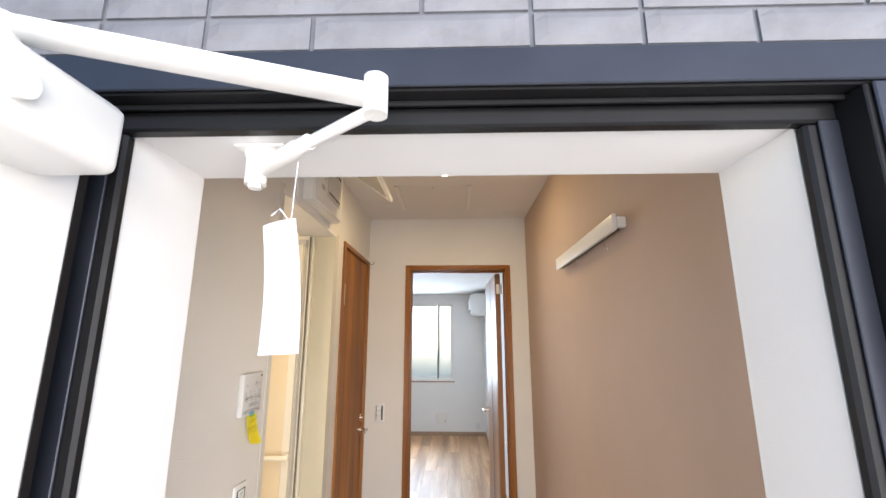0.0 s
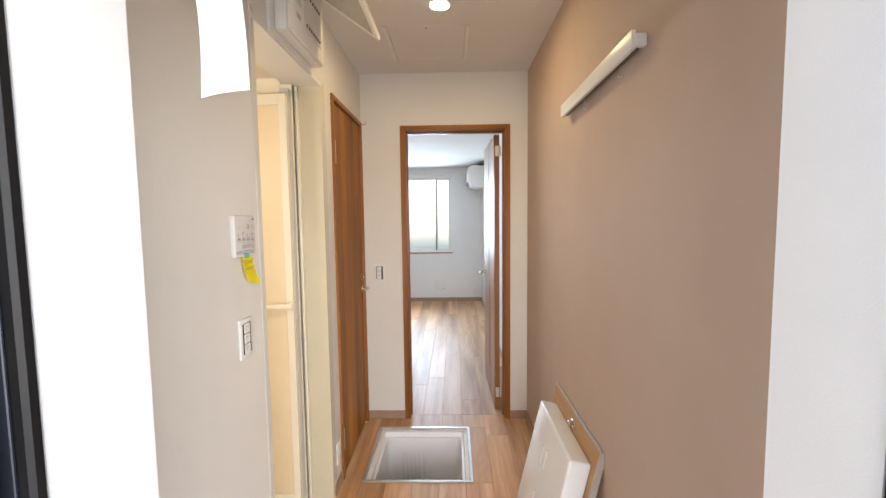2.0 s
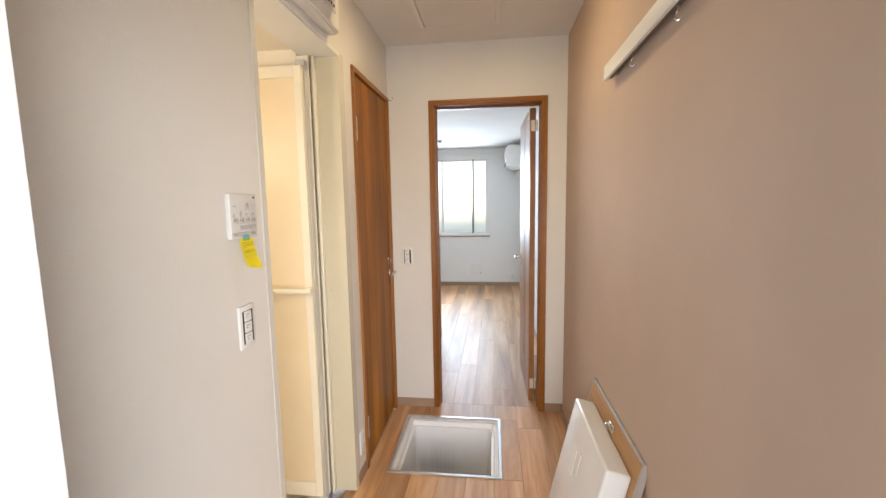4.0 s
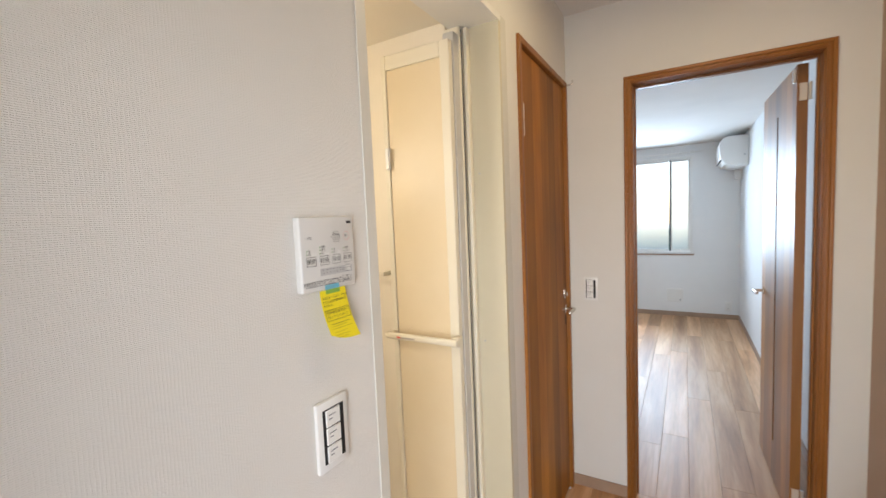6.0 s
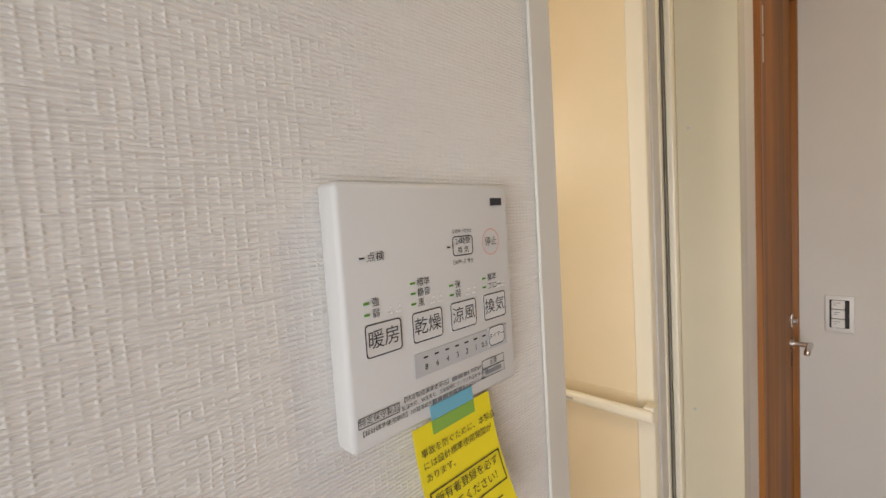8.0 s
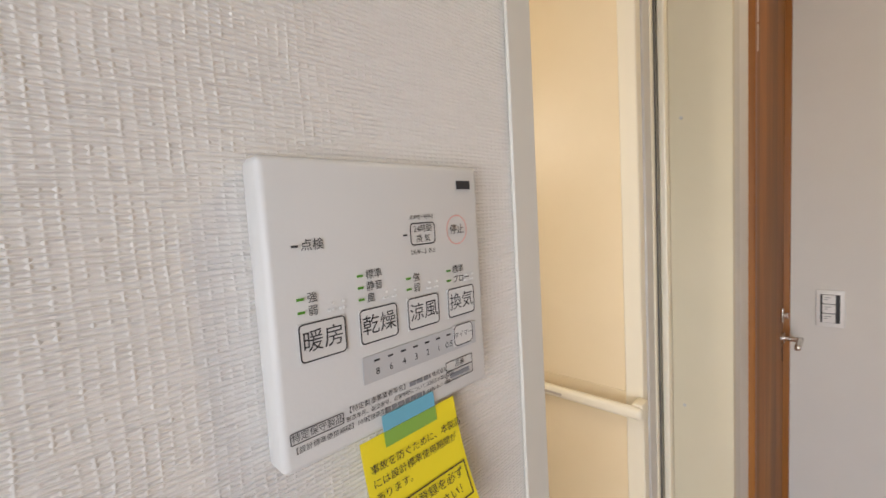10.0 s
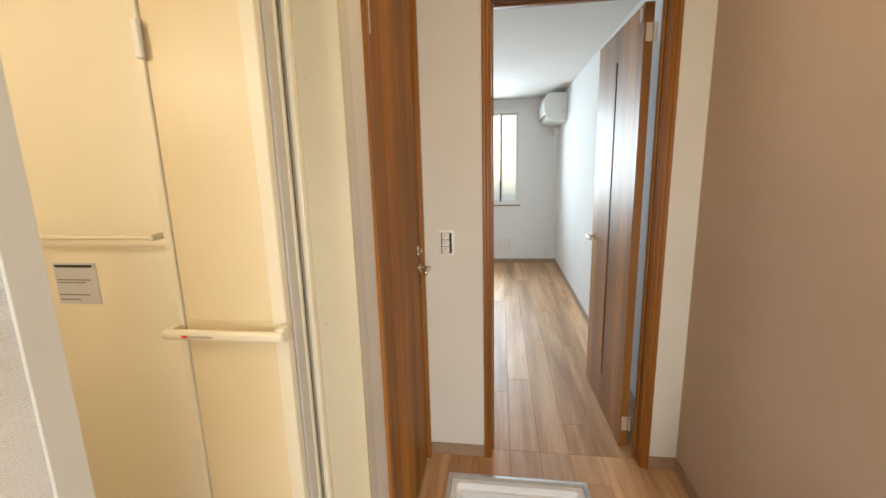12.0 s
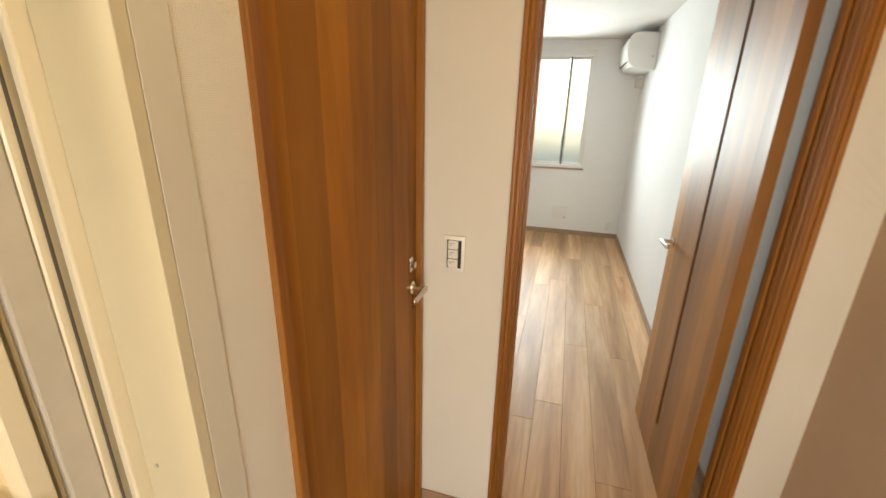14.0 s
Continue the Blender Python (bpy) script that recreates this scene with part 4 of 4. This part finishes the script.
part("front", bm, M_PLASTIC, bk, "white front plate", "edges")
M_PALEGREY = mottled("pale_grey_plastic", (0.60, 0.59, 0.57), (0.65, 0.64, 0.62), 0.4, 9.0)
bx("back_plate", (L + 0.0003, Y0 - 0.034, ZB - 0.022), (L + 0.014, Y1 + 0.012, CEIL - 0.004), M_PLASTIC, bk, "white back plate", 0.003, 2)
mw = bx("main_breaker", (XF + 0.0003, 1.765, 2.235), (XF + 0.004, 1.815, 2.330), M_PALEGREY, bk, "grey main breaker", 0.001)
bx("toggle", (XF + 0.0042, 1.778, 2.268), (XF + 0.012, 1.803, 2.305), M_DARK, mw, "black main toggle", 0.002)
bx("label_plate", (XF + 0.0003, 1.770, 2.185), (XF + 0.001, 1.812, 2.205), M_GREYPLASTIC, bk, "", 0)
rowp = bx("breaker_panel", (XF + 0.0003, 1.850, 2.175), (XF + 0.003, 2.045, 2.335), M_PALEGREY, bk, "pale grey breaker panel", 0.001)
for z0, z1 in ((2.305, 2.322), (2.188, 2.205)):
    for i in range(7):
        y = 1.862 + i * 0.0255
        bx("toggle", (XF + 0.0032, y + 0.003, z0 + 0.003), (XF + 0.0065, y + 0.0105, z1 - 0.003), M_DARK, rowp, "black toggle", 0.001)
bm = bmesh.new()
FL = Matrix.Translation((XF + 0.002, 0, ZT - 0.004)) @ Matrix.Rotation(radians(-54), 4, "Y")
for lo, hi in [((0, Y0, -0.30), (0.016, Y0 + 0.022, 0)), ((0, Y1 - 0.028, -0.30), (0.016, Y1 - 0.006, 0)), ((0, Y0 + 0.022, -0.30), (0.016, Y1 - 0.028, -0.278)), ((0, Y0 + 0.022, -0.022), (0.016, Y1 - 0.028, 0))]:
    box(bm, lo, hi, 0.002, 1, FL)
cv = part("cover_frame", bm, M_PLASTIC, bk, "white cover frame swung up")
bm = bmesh.new()
box(bm, (0.003, Y0 + 0.0225, -0.2775), (0.005, Y1 - 0.0285, -0.0225), 0, 1, FL)
part("cover_window", bm, M_CLEAR, cv, "smoky clear window")
for y in (Y0 + 0.03, Y1 - 0.05):
    bm = bmesh.new()
    box(bm, (-0.004, y, -0.012), (0.014, y + 0.02, 0.004), 0.002, 1, FL)
    part("cover_hinge", bm, M_PLASTIC, cv)

# ---- ceiling: downlight and access hatch ----
dl = thing("downlight", (0.184, 2.206, CEIL), "round lit warm-white ceiling downlight", "ceiling light")
bm = bmesh.new()
rod(bm, (0.184, 2.206, CEIL - 0.0005), (0.184, 2.206, CEIL - 0.006), 0.052, 40, 0.047)
part("rim", bm, M_PLASTIC, dl, "", True)
bm = bmesh.new()
rod(bm, (0.184, 2.206, CEIL - 0.0062), (0.184, 2.206, CEIL - 0.0085), 0.043, 40)
part("diffuser", bm, M_GLOW, dl, "glowing diffuser", True)
ch = thing("ceiling_hatch", (0.107, 2.585, CEIL), "white ceiling access hatch with slim frame", "ceiling hatch")
HX0, HX1, HY0, HY1 = -0.118, 0.332, 2.410, 2.858
for x in (HX0, HX1 - 0.022):
    bx("side_rail", (x, HY0, CEIL - 0.012), (x + 0.022, HY1, CEIL - 0.0005), M_LINING, ch, "", 0.0015)
for y in (HY0, HY1 - 0.008):
    bx("end_rail", (HX0 + 0.0225, y, CEIL - 0.004), (HX1 - 0.0225, y + 0.008, CEIL - 0.0005), M_CEIL, ch, "", 0.001)
bx("lid", (HX0 + 0.026, HY0 + 0.0085, CEIL - 0.003), (HX1 - 0.026, HY1 - 0.0085, CEIL - 0.0007), M_CEIL, ch, "", 0.001)
bm = bmesh.new()
rod(bm, (0.107, HY0 + 0.03, CEIL - 0.0032), (0.107, HY0 + 0.03, CEIL - 0.005), 0.004, 10)
part("catch", bm, M_DARK, ch, "dark key catch")

# ---- drying-rail box on the accent wall ----
hr = thing("hanging_rail", (R, 1.66, 1.87), "white wall-mounted hanging rail with small hooks", "hanging rail")
BY, BYE = 1.357, 2.080
bm = bmesh.new()
box(bm, (R - 0.041, BY + 0.002, 1.880), (R - 0.029, BYE, 1.931), 0.002, 2)
part("front_board", bm, M_PLASTIC, hr, "white front board", "edges")
bm = bmesh.new()
box(bm, (R - 0.0288, BY + 0.022, 1.884), (R - 0.012, BYE - 0.012, 1.904), 0.001)
part("channel", bm, M_CHANNEL, hr, "dark grey inner channel")
for y in (BY, BYE - 0.040):
    bx("wall_bracket", (R - 0.0286, y, 1.889), (R - 0.0005, y + 0.021, 1.921), M_PLASTIC, hr, "", 0.002)
for y in (1.478, 1.806):
    bm = bmesh.new()
    tube(bm, [(R - 0.022, y, 1.886), (R - 0.022, y, 1.870), (R - 0.026, y + 0.002, 1.860), (R - 0.027, y + 0.003, 1.852), (R - 0.022, y + 0.002, 1.846), (R - 0.015, y - 0.001, 1.848), (R - 0.012, y - 0.002, 1.856)], 0.0017, 8)
    part("hook", bm, M_CHROME, hr, "small wire hook", True)
# it hangs a little out of level
for ob in hr.children:
    for v in ob.data.vertices:
        v.co.z += 0.010 * (BYE - v.co.y) / (BYE - BY) - 0.001

# ---- underfloor storage with its lid leaning on the wall ----
UX0, UX1, UY0, UY1 = -0.283, 0.334, 2.384, 2.985
us = thing("underfloor_bin", (0.03, 2.6, -0.42), "open white underfloor storage bin in an aluminium frame", "storage bin")
F = 0.018
for lo, hi in [((UX0, UY0, -0.02), (UX0 + F, UY1, 0.006)), ((UX1 - F, UY0, -0.02), (UX1, UY1, 0.006)), ((UX0 + F, UY0, -0.02), (UX1 - F, UY0 + F, 0.006)), ((UX0 + F, UY1 - F, -0.02), (UX1 - F, UY1, 0.006))]:
    bx("rim", lo, hi, M_ALU, us, "aluminium rim", 0.0015)


def tub(bm, x0, x1, y0, y1, top, deep, taper, lip, round_r=0.04):
    """An open moulded tub with a lip and tapering rounded walls."""
    def loop(x0, x1, y0, y1, z, r):
        out = []
        for cx, cy, a0 in ((x1 - r, y1 - r, 0), (x0 + r, y1 - r, 90), (x0 + r, y0 + r, 180), (x1 - r, y0 + r, 270)):
            for k in range(5):
                a = radians(a0 + 22.5 * k)
                out.append(bm.verts.new((cx + r * math.cos(a), cy + r * math.sin(a), z)))
        return out
    loops = [loop(x0, x1, y0, y1, top, 0.006), loop(x0 + lip, x1 - lip, y0 + lip, y1 - lip, top, 0.02),
             loop(x0 + lip + 0.004, x1 - lip - 0.004, y0 + lip + 0.004, y1 - lip - 0.004, top - 0.03, 0.025),
             loop(x0 + lip + 0.018, x1 - lip - 0.018, y0 + lip + 0.018, y1 - lip - 0.018, top - 0.032, 0.03),
             loop(x0 + lip + taper * 0.8, x1 - lip - taper * 0.8, y0 + lip + taper * 0.8, y1 - lip - taper * 0.8, top - deep + 0.03, round_r),
             loop(x0 + lip + taper + 0.03, x1 - lip - taper - 0.03, y0 + lip + taper + 0.03, y1 - lip - taper - 0.03, top - deep, round_r)]
    for a, b in zip(loops, loops[1:]):
        for i in range(len(a)):
            j = (i + 1) % len(a)
            bm.faces.new((a[i], a[j], b[j], b[i]))
    bm.faces.new(loops[-1])


bm = bmesh.new()
tub(bm, UX0 + F + 0.0005, UX1 - F - 0.0005, UY0 + F + 0.0005, UY1 - F - 0.0005, -0.012, 0.40, 0.03, 0.022)
tubp = part("bin", bm, M_BIN, us, "white moulded bin", True)
bm = bmesh.new()
for i in range(6):
    box(bm, (-0.12 + i * 0.028, UY1 - 0.075, -0.33), (-0.108 + i * 0.028, UY1 - 0.066, -0.14), 0.004, 2)
part("moulded_grip", bm, M_BIN, us, "", True)
lid = thing("storage_lid", (0.66, 1.85, 0.0), "white underside of the storage lid leaning on the taupe wall", "storage lid")
LEAN = Matrix.Translation((0.594, 1.606, 0.001)) @ Matrix.Rotation(radians(13.2), 4, "Y")
LS, LH = 0.632, 0.648
bm = bmesh.new()
box(bm, (0.0, 0.012, 0.012), (0.015, LS - 0.012, LH - 0.012), 0.001, 1, LEAN)
part("board", bm, M_PLY, lid, "plywood board")
for lo, hi in [((0.0, 0, 0), (0.022, 0.0118, LH)), ((0.0, LS - 0.0118, 0), (0.022, LS, LH)), ((0.0, 0.012, 0), (0.022, LS - 0.012, 0.0118)), ((0.0, 0.012, LH - 0.0118), (0.022, LS - 0.012, LH))]:
    bm = bmesh.new()
    box(bm, lo, hi, 0.0015, 1, LEAN)
    part("edge_rail", bm, M_DULL, lid, "aluminium edge rail")
bm = bmesh.new()
box(bm, (-0.082, 0.040, 0.045), (-0.0005, LS - 0.090, LH - 0.074), 0.010, 3, LEAN)
part("insulation_block", bm, M_GLOSS, lid, "glossy white moulded insulation block", "edges")
bm = bmesh.new()
for a, c, u, w in ((0.345, 0.455, 0.330, 0.044), (0.385, 0.468, 0.275, 0.020), (0.15, 0.27, 0.300, 0.010), (0.17, 0.21, 0.255, 0.040)):
    box(bm, (-0.0865, u, a), (-0.0822, u + w, c), 0.0018, 2, LEAN)
part("moulded_rib", bm, M_GLOSS, lid)
for y in (LS * 0.47,):
    bm = bmesh.new()
    box(bm, (-0.006, y - 0.03, LH - 0.062), (-0.0005, y + 0.03, LH - 0.036), 0.002, 1, LEAN)
    box(bm, (-0.022, y - 0.012, LH - 0.058), (-0.006, y + 0.020, LH - 0.046), 0.003, 1, LEAN)
    part("catch", bm, M_CHROME, lid, "nickel lid catch", True)

# ---- skirting boards ----
setting(many("baseboard_hall", [((L + 0.0005, END - 0.007, 0), (DL - 0.0005, END - 0.0005, 0.06)), ((DR + 0.0005, END - 0.007, 0), (R - 0.008, END - 0.0005, 0.06)),
    ((R - 0.0075, 0.97, 0), (R - 0.0005, END - 0.0005, 0.06)), ((L + 0.0005, 0.97, 0), (L + 0.0075, 1.5405, 0.06)), ((L + 0.0005, BF + 0.009, 0), (L + 0.0075, TN - 0.0005, 0.06))], M_SKIRT, bev=0.001), "brown skirting board along the hall", "baseboard")
setting(many("baseboard_room", [((RL, BACK - 0.008, 0), (RR - 0.009, BACK - 0.0005, 0.06)), ((RR - 0.008, END + 0.125, 0), (RR - 0.0005, BACK - 0.0005, 0.06)), ((RL + 0.0005, END + 0.125, 0), (RL + 0.008, BACK - 0.009, 0.06))], M_SKIRT, bev=0.001), "brown skirting board along the room", "baseboard")

# ---- room: window ----
wi = thing("window_room", (-0.65, BACK, WB), "white framed sliding window with frosted panes and wooden sill", "window")
wi["kind"] = "structure"
bm = bmesh.new()
for lo, hi in [((WL, BACK + 0.02, WB), (WL + 0.03, BACK + 0.10, WT)), ((WR - 0.03, BACK + 0.02, WB), (WR, BACK + 0.10, WT)), ((WL + 0.03, BACK + 0.02, WB), (WR - 0.03, BACK + 0.10, WB + 0.03)), ((WL + 0.03, BACK + 0.02, WT - 0.03), (WR - 0.03, BACK + 0.10, WT))]:
    box(bm, lo, hi, 0.002)
part("window_frame", bm, M_PLASTIC, wi, "white window frame")
XM = -0.05
for n, (a, b, y, dark) in enumerate(((WL + 0.03, -0.55, 0.03, 0), (-0.58, XM + 0.004, 0.05, 1), (XM, WR - 0.03, 0.07, 0))):
    bm = bmesh.new()
    w = 0.022
    for lo, hi in [((a, BACK + y, WB + 0.031), (a + w, BACK + y + 0.018, WT - 0.031)), ((b - w * (0.6 if dark else 1), BACK + y, WB + 0.031), (b, BACK + y + 0.018, WT - 0.031)),
                   ((a + w, BACK + y, WB + 0.031), (b - w, BACK + y + 0.018, WB + 0.055)), ((a + w, BACK + y, WT - 0.055), (b - w, BACK + y + 0.018, WT - 0.031))]:
        box(bm, lo, hi, 0.001)
    s = part("sash", bm, M_PLASTIC, wi, "white sliding sash")
    pn = bx("pane", (a + w + 0.0005, BACK + y + 0.006, WB + 0.0555), (b - w - 0.0005, BACK + y + 0.011, WT - 0.0555), M_FROST, s, "frosted glass pane", 0)
    pn.visible_shadow = False
bx("meeting_stile", (XM - 0.008, BACK + 0.046, WB + 0.032), (XM + 0.006, BACK + 0.0495, WT - 0.032), M_DARK, wi, "dark meeting stile", 0)
bx("window_sill", (WL - 0.015, BACK - 0.012, WB - 0.022), (WR + 0.015, BACK + 0.019, WB - 0.0005), M_SKIRT, wi, "brown wooden sill", 0.002)
cr = thing("curtain_rail", (-0.65, BACK - 0.05, 2.17), "white curtain rail over the window", "curtain rail")
bx("rail", (WL - 0.1, BACK - 0.065, 2.172), (WR + 0.11, BACK - 0.045, 2.188), M_PLASTIC, cr, "", 0.004, 2)
for x in (WL, -0.65, WR - 0.02):
    bx("bracket", (x, BACK - 0.070, 2.168), (x + 0.025, BACK - 0.0005, 2.200), M_PLASTIC, cr, "", 0.002)
vc = thing("wall_vent", (-0.01, BACK, 0.27), "white square vent cover low on the wall", "vent")
bx("cover", (-0.088, BACK - 0.012, 0.190), (0.100, BACK - 0.0005, 0.376), M_PLASTIC, vc, "", 0.004, 2)
bx("inner_panel", (-0.075, BACK - 0.016, 0.203), (0.087, BACK - 0.0122, 0.363), M_PLASTIC, vc, "", 0.002)
bx("knob", (0.062, BACK - 0.020, 0.212), (0.077, BACK - 0.0162, 0.237), M_GREYPLASTIC, vc, "", 0.002)

# ---- room: air conditioner on the long wall ----
ac = thing("air_conditioner", (RR, 6.95, 1.9), "white wall-mounted air conditioner near the ceiling corner", "air conditioner")
prof = [(0, 0.0), (0.0, 0.325), (0.165, 0.332), (0.225, 0.322), (0.258, 0.285), (0.268, 0.22), (0.258, 0.10), (0.225, 0.045), (0.13, 0.003)]
bm = bmesh.new()
AY0, AY1, AZ = 6.58, 7.32, 1.902
ends = []
for y in (AY0, AY1):
    ends.append([bm.verts.new((RR - 0.0005 - x, y, AZ + z)) for x, z in prof])
for i in range(len(prof)):
    j = (i + 1) % len(prof)
    bm.faces.new((ends[0][i], ends[0][j], ends[1][j], ends[1][i]))
bm.faces.new(ends[0][::-1])
bm.faces.new(ends[1])
bmesh.ops.bevel(bm, geom=list(bm.edges), offset=0.006, segments=2, affect="EDGES")
part("body", bm, M_PLASTIC, ac, "white casing", True)
bm = bmesh.new()
box(bm, (RR - 0.228, AY0 + 0.05, AZ + 0.022), (RR - 0.15, AY1 - 0.05, AZ + 0.028), 0.001, 1)
part("flap", bm, M_PLASTIC, ac)
bx("air_slot", (RR - 0.2595, AY0 + 0.04, AZ + 0.070), (RR - 0.2475, AY1 - 0.04, AZ + 0.077), M_DARK, ac, "dark air slot", 0)
bx("badge", (RR - 0.045, AY0 - 0.002, AZ + 0.11), (RR - 0.030, AY0 - 0.0003, AZ + 0.125), M_GREYPLASTIC, ac, "", 0)
bx("pipe_cover", (RR - 0.075, 7.20, 1.78), (RR - 0.0005, 7.265, AZ - 0.001), M_PLASTIC, ac, "white pipe cover", 0.006, 2)
cf = thing("ceiling_socket", (-0.5, 6.4, RC), "small ceiling lamp socket", "ceiling fitting")
bm = bmesh.new()
rod(bm, (-0.455, 6.30, RC - 0.0005), (-0.455, 6.30, RC - 0.02), 0.045, 24, 0.03)
rod(bm, (-0.455, 6.30, RC - 0.02), (-0.455, 6.30, RC - 0.04), 0.02, 16)
part("socket", bm, M_GREYPLASTIC, cf, "", True)
# brown cabinet end seen past the door casing
cb = thing("low_cabinet", (-0.50, 4.6, 0), "brown low cabinet standing on the room's plank floor", "cabinet")
bx("carcass", (-0.85, 4.35, 0.0), (-0.258, 4.62, 1.075), M_SMOKE, cb, "", 0.003)
bx("top", (-0.86, 4.34, 1.0755), (-0.250, 4.63, 1.10), M_SMOKE, cb, "", 0.003)

# ---- floors: planks, and brick cladding, last ----
sub = setting(many("floor_hall", [((L - 0.06, 0.96, -0.06), (R, UY0, -0.0165)), ((L - 0.06, UY1, -0.06), (R, END + 0.11, -0.0165)), ((L - 0.06, UY0, -0.06), (UX0, UY1, -0.0165)), ((UX1, UY0, -0.06), (R, UY1, -0.0165)),
    ((L, 0.945, STEP), (R, 0.96, -0.0005))], M_FLOOR), "brown oak plank floor of the hall", "floor")
rsub = setting(many("floor_room", [((RL, END + 0.11, -0.06), (RR, BACK, -0.0165))], M_FLOOR), "brown oak plank floor of the room", "floor")
PW = 0.146
plank_meshes = {}


def plank(parent, x0, x1, y0, y1):
    key = (round(x1 - x0, 3), round(y1 - y0, 3))
    if key not in plank_meshes:
        bm = bmesh.new()
        box(bm, (-(x1 - x0) / 2 + 0.0004, -(y1 - y0) / 2 + 0.0004, -0.016), ((x1 - x0) / 2 - 0.0004, (y1 - y0) / 2 - 0.0004, 0.0), 0.0012, 1)
        plank_meshes[key] = mesh_of("plank", bm, M_FLOOR)
    ob = new("plank", plank_meshes[key])
    ob.location = ((x0 + x1) / 2, (y0 + y1) / 2, 0.0)
    ob.parent = parent


def lay(parent, xa, xb, ya, yb, length, hole=None, phase=0.0):
    rng = random.Random(7)
    x = math.floor(xa / PW) * PW
    while x < xb - 0.002:
        x0, x1 = max(x, xa), min(x + PW, xb)
        spans = [(ya, yb)]
        if hole and x1 > hole[0] and x0 < hole[1]:
            spans = [(ya, hole[2]), (hole[3], yb)]
            if x0 < hole[0] - 0.004:
                plank(parent, x0, hole[0], hole[2], hole[3])
            if x1 > hole[1] + 0.004:
                plank(parent, hole[1], x1, hole[2], hole[3])
        off = rng.uniform(0.2, length)
        for a, b in spans:
            y = a
            cut = a + off % (length * 0.9) + 0.15
            while y < b - 0.002:
                e = min(cut, b)
                if b - e < 0.08:
                    e = b
                plank(parent, x0, x1, y, e)
                y, cut = e, e + length
        x += PW


lay(sub, L, R, 0.961, END + 0.055, 1.5, (UX0, UX1, UY0, UY1))
lay(rsub, RL, RR, END + 0.055, BACK, 1.82)

rng = random.Random(3)
BH = 0.0465
variants = {}
for length in (0.125, 0.25):
    for v in range(5):
        bm = bmesh.new()
        nx, nz = (8 if length < 0.2 else 15), 4
        grid = []
        for j in range(nz + 1):
            row = []
            for i in range(nx + 1):
                u, w = i / nx, j / nz
                edge = i in (0, nx) or j in (0, nz)
                chip = noise.noise(Vector((u * length * 26 + v * 5.3, 0, v * 3.1)))
                d = -0.0035 if edge else -0.0075 - 0.0007 * noise.noise(Vector((u * 9, w * 5, v * 7.0)))
                if j == 1 and not edge and chip > 0.08:
                    d += 0.0035 * min(1, chip * 3)
                sink = 0.0018 * max(0, chip) * 4 if j == 1 else 0
                row.append(bm.verts.new(((u - 0.5) * (length - 0.006), d, (w - 0.5) * (BH - 0.005) + sink)))
            grid.append(row)
        for a, c in zip(grid, grid[1:]):
            for i in range(nx):
                bm.faces.new((a[i], a[i + 1], c[i + 1], c[i]))
        rim = [e for e in bm.edges if e.is_boundary]
        ext = bmesh.ops.extrude_edge_only(bm, edges=rim)
        bmesh.ops.translate(bm, verts=[g for g in ext["geom"] if isinstance(g, bmesh.types.BMVert)], vec=(0, 0.0033, 0))
        variants[length, v] = mesh_of("brick", bm, M_BRICK)
ROW0 = [0.25, 0.25, 0.25, 0.125, 0.125, 0.25, 0.125, 0.125, 0.25, 0.25, 0.125, 0.25]
ROW1 = [0.25, 0.25, 0.25, 0.125, 0.25, 0.125, 0.125, 0.25, 0.25, 0.25, 0.125, 0.125]
z, course = 1.889, 0
while z < 2.32:
    lens = ROW0 if course == 0 else ROW1 if course == 1 else [rng.choice((0.125, 0.25, 0.25)) for _ in range(12)]
    x = -0.931 if course < 2 else -0.95 + rng.uniform(-0.06, 0.06)
    for length in lens:
        ob = new("brick", variants[length, rng.randrange(5)])
        ob.location = (x + length / 2, OUT + 0.006, z + BH / 2)
        ob.parent = facade
        x += length
    z += BH
    course += 1
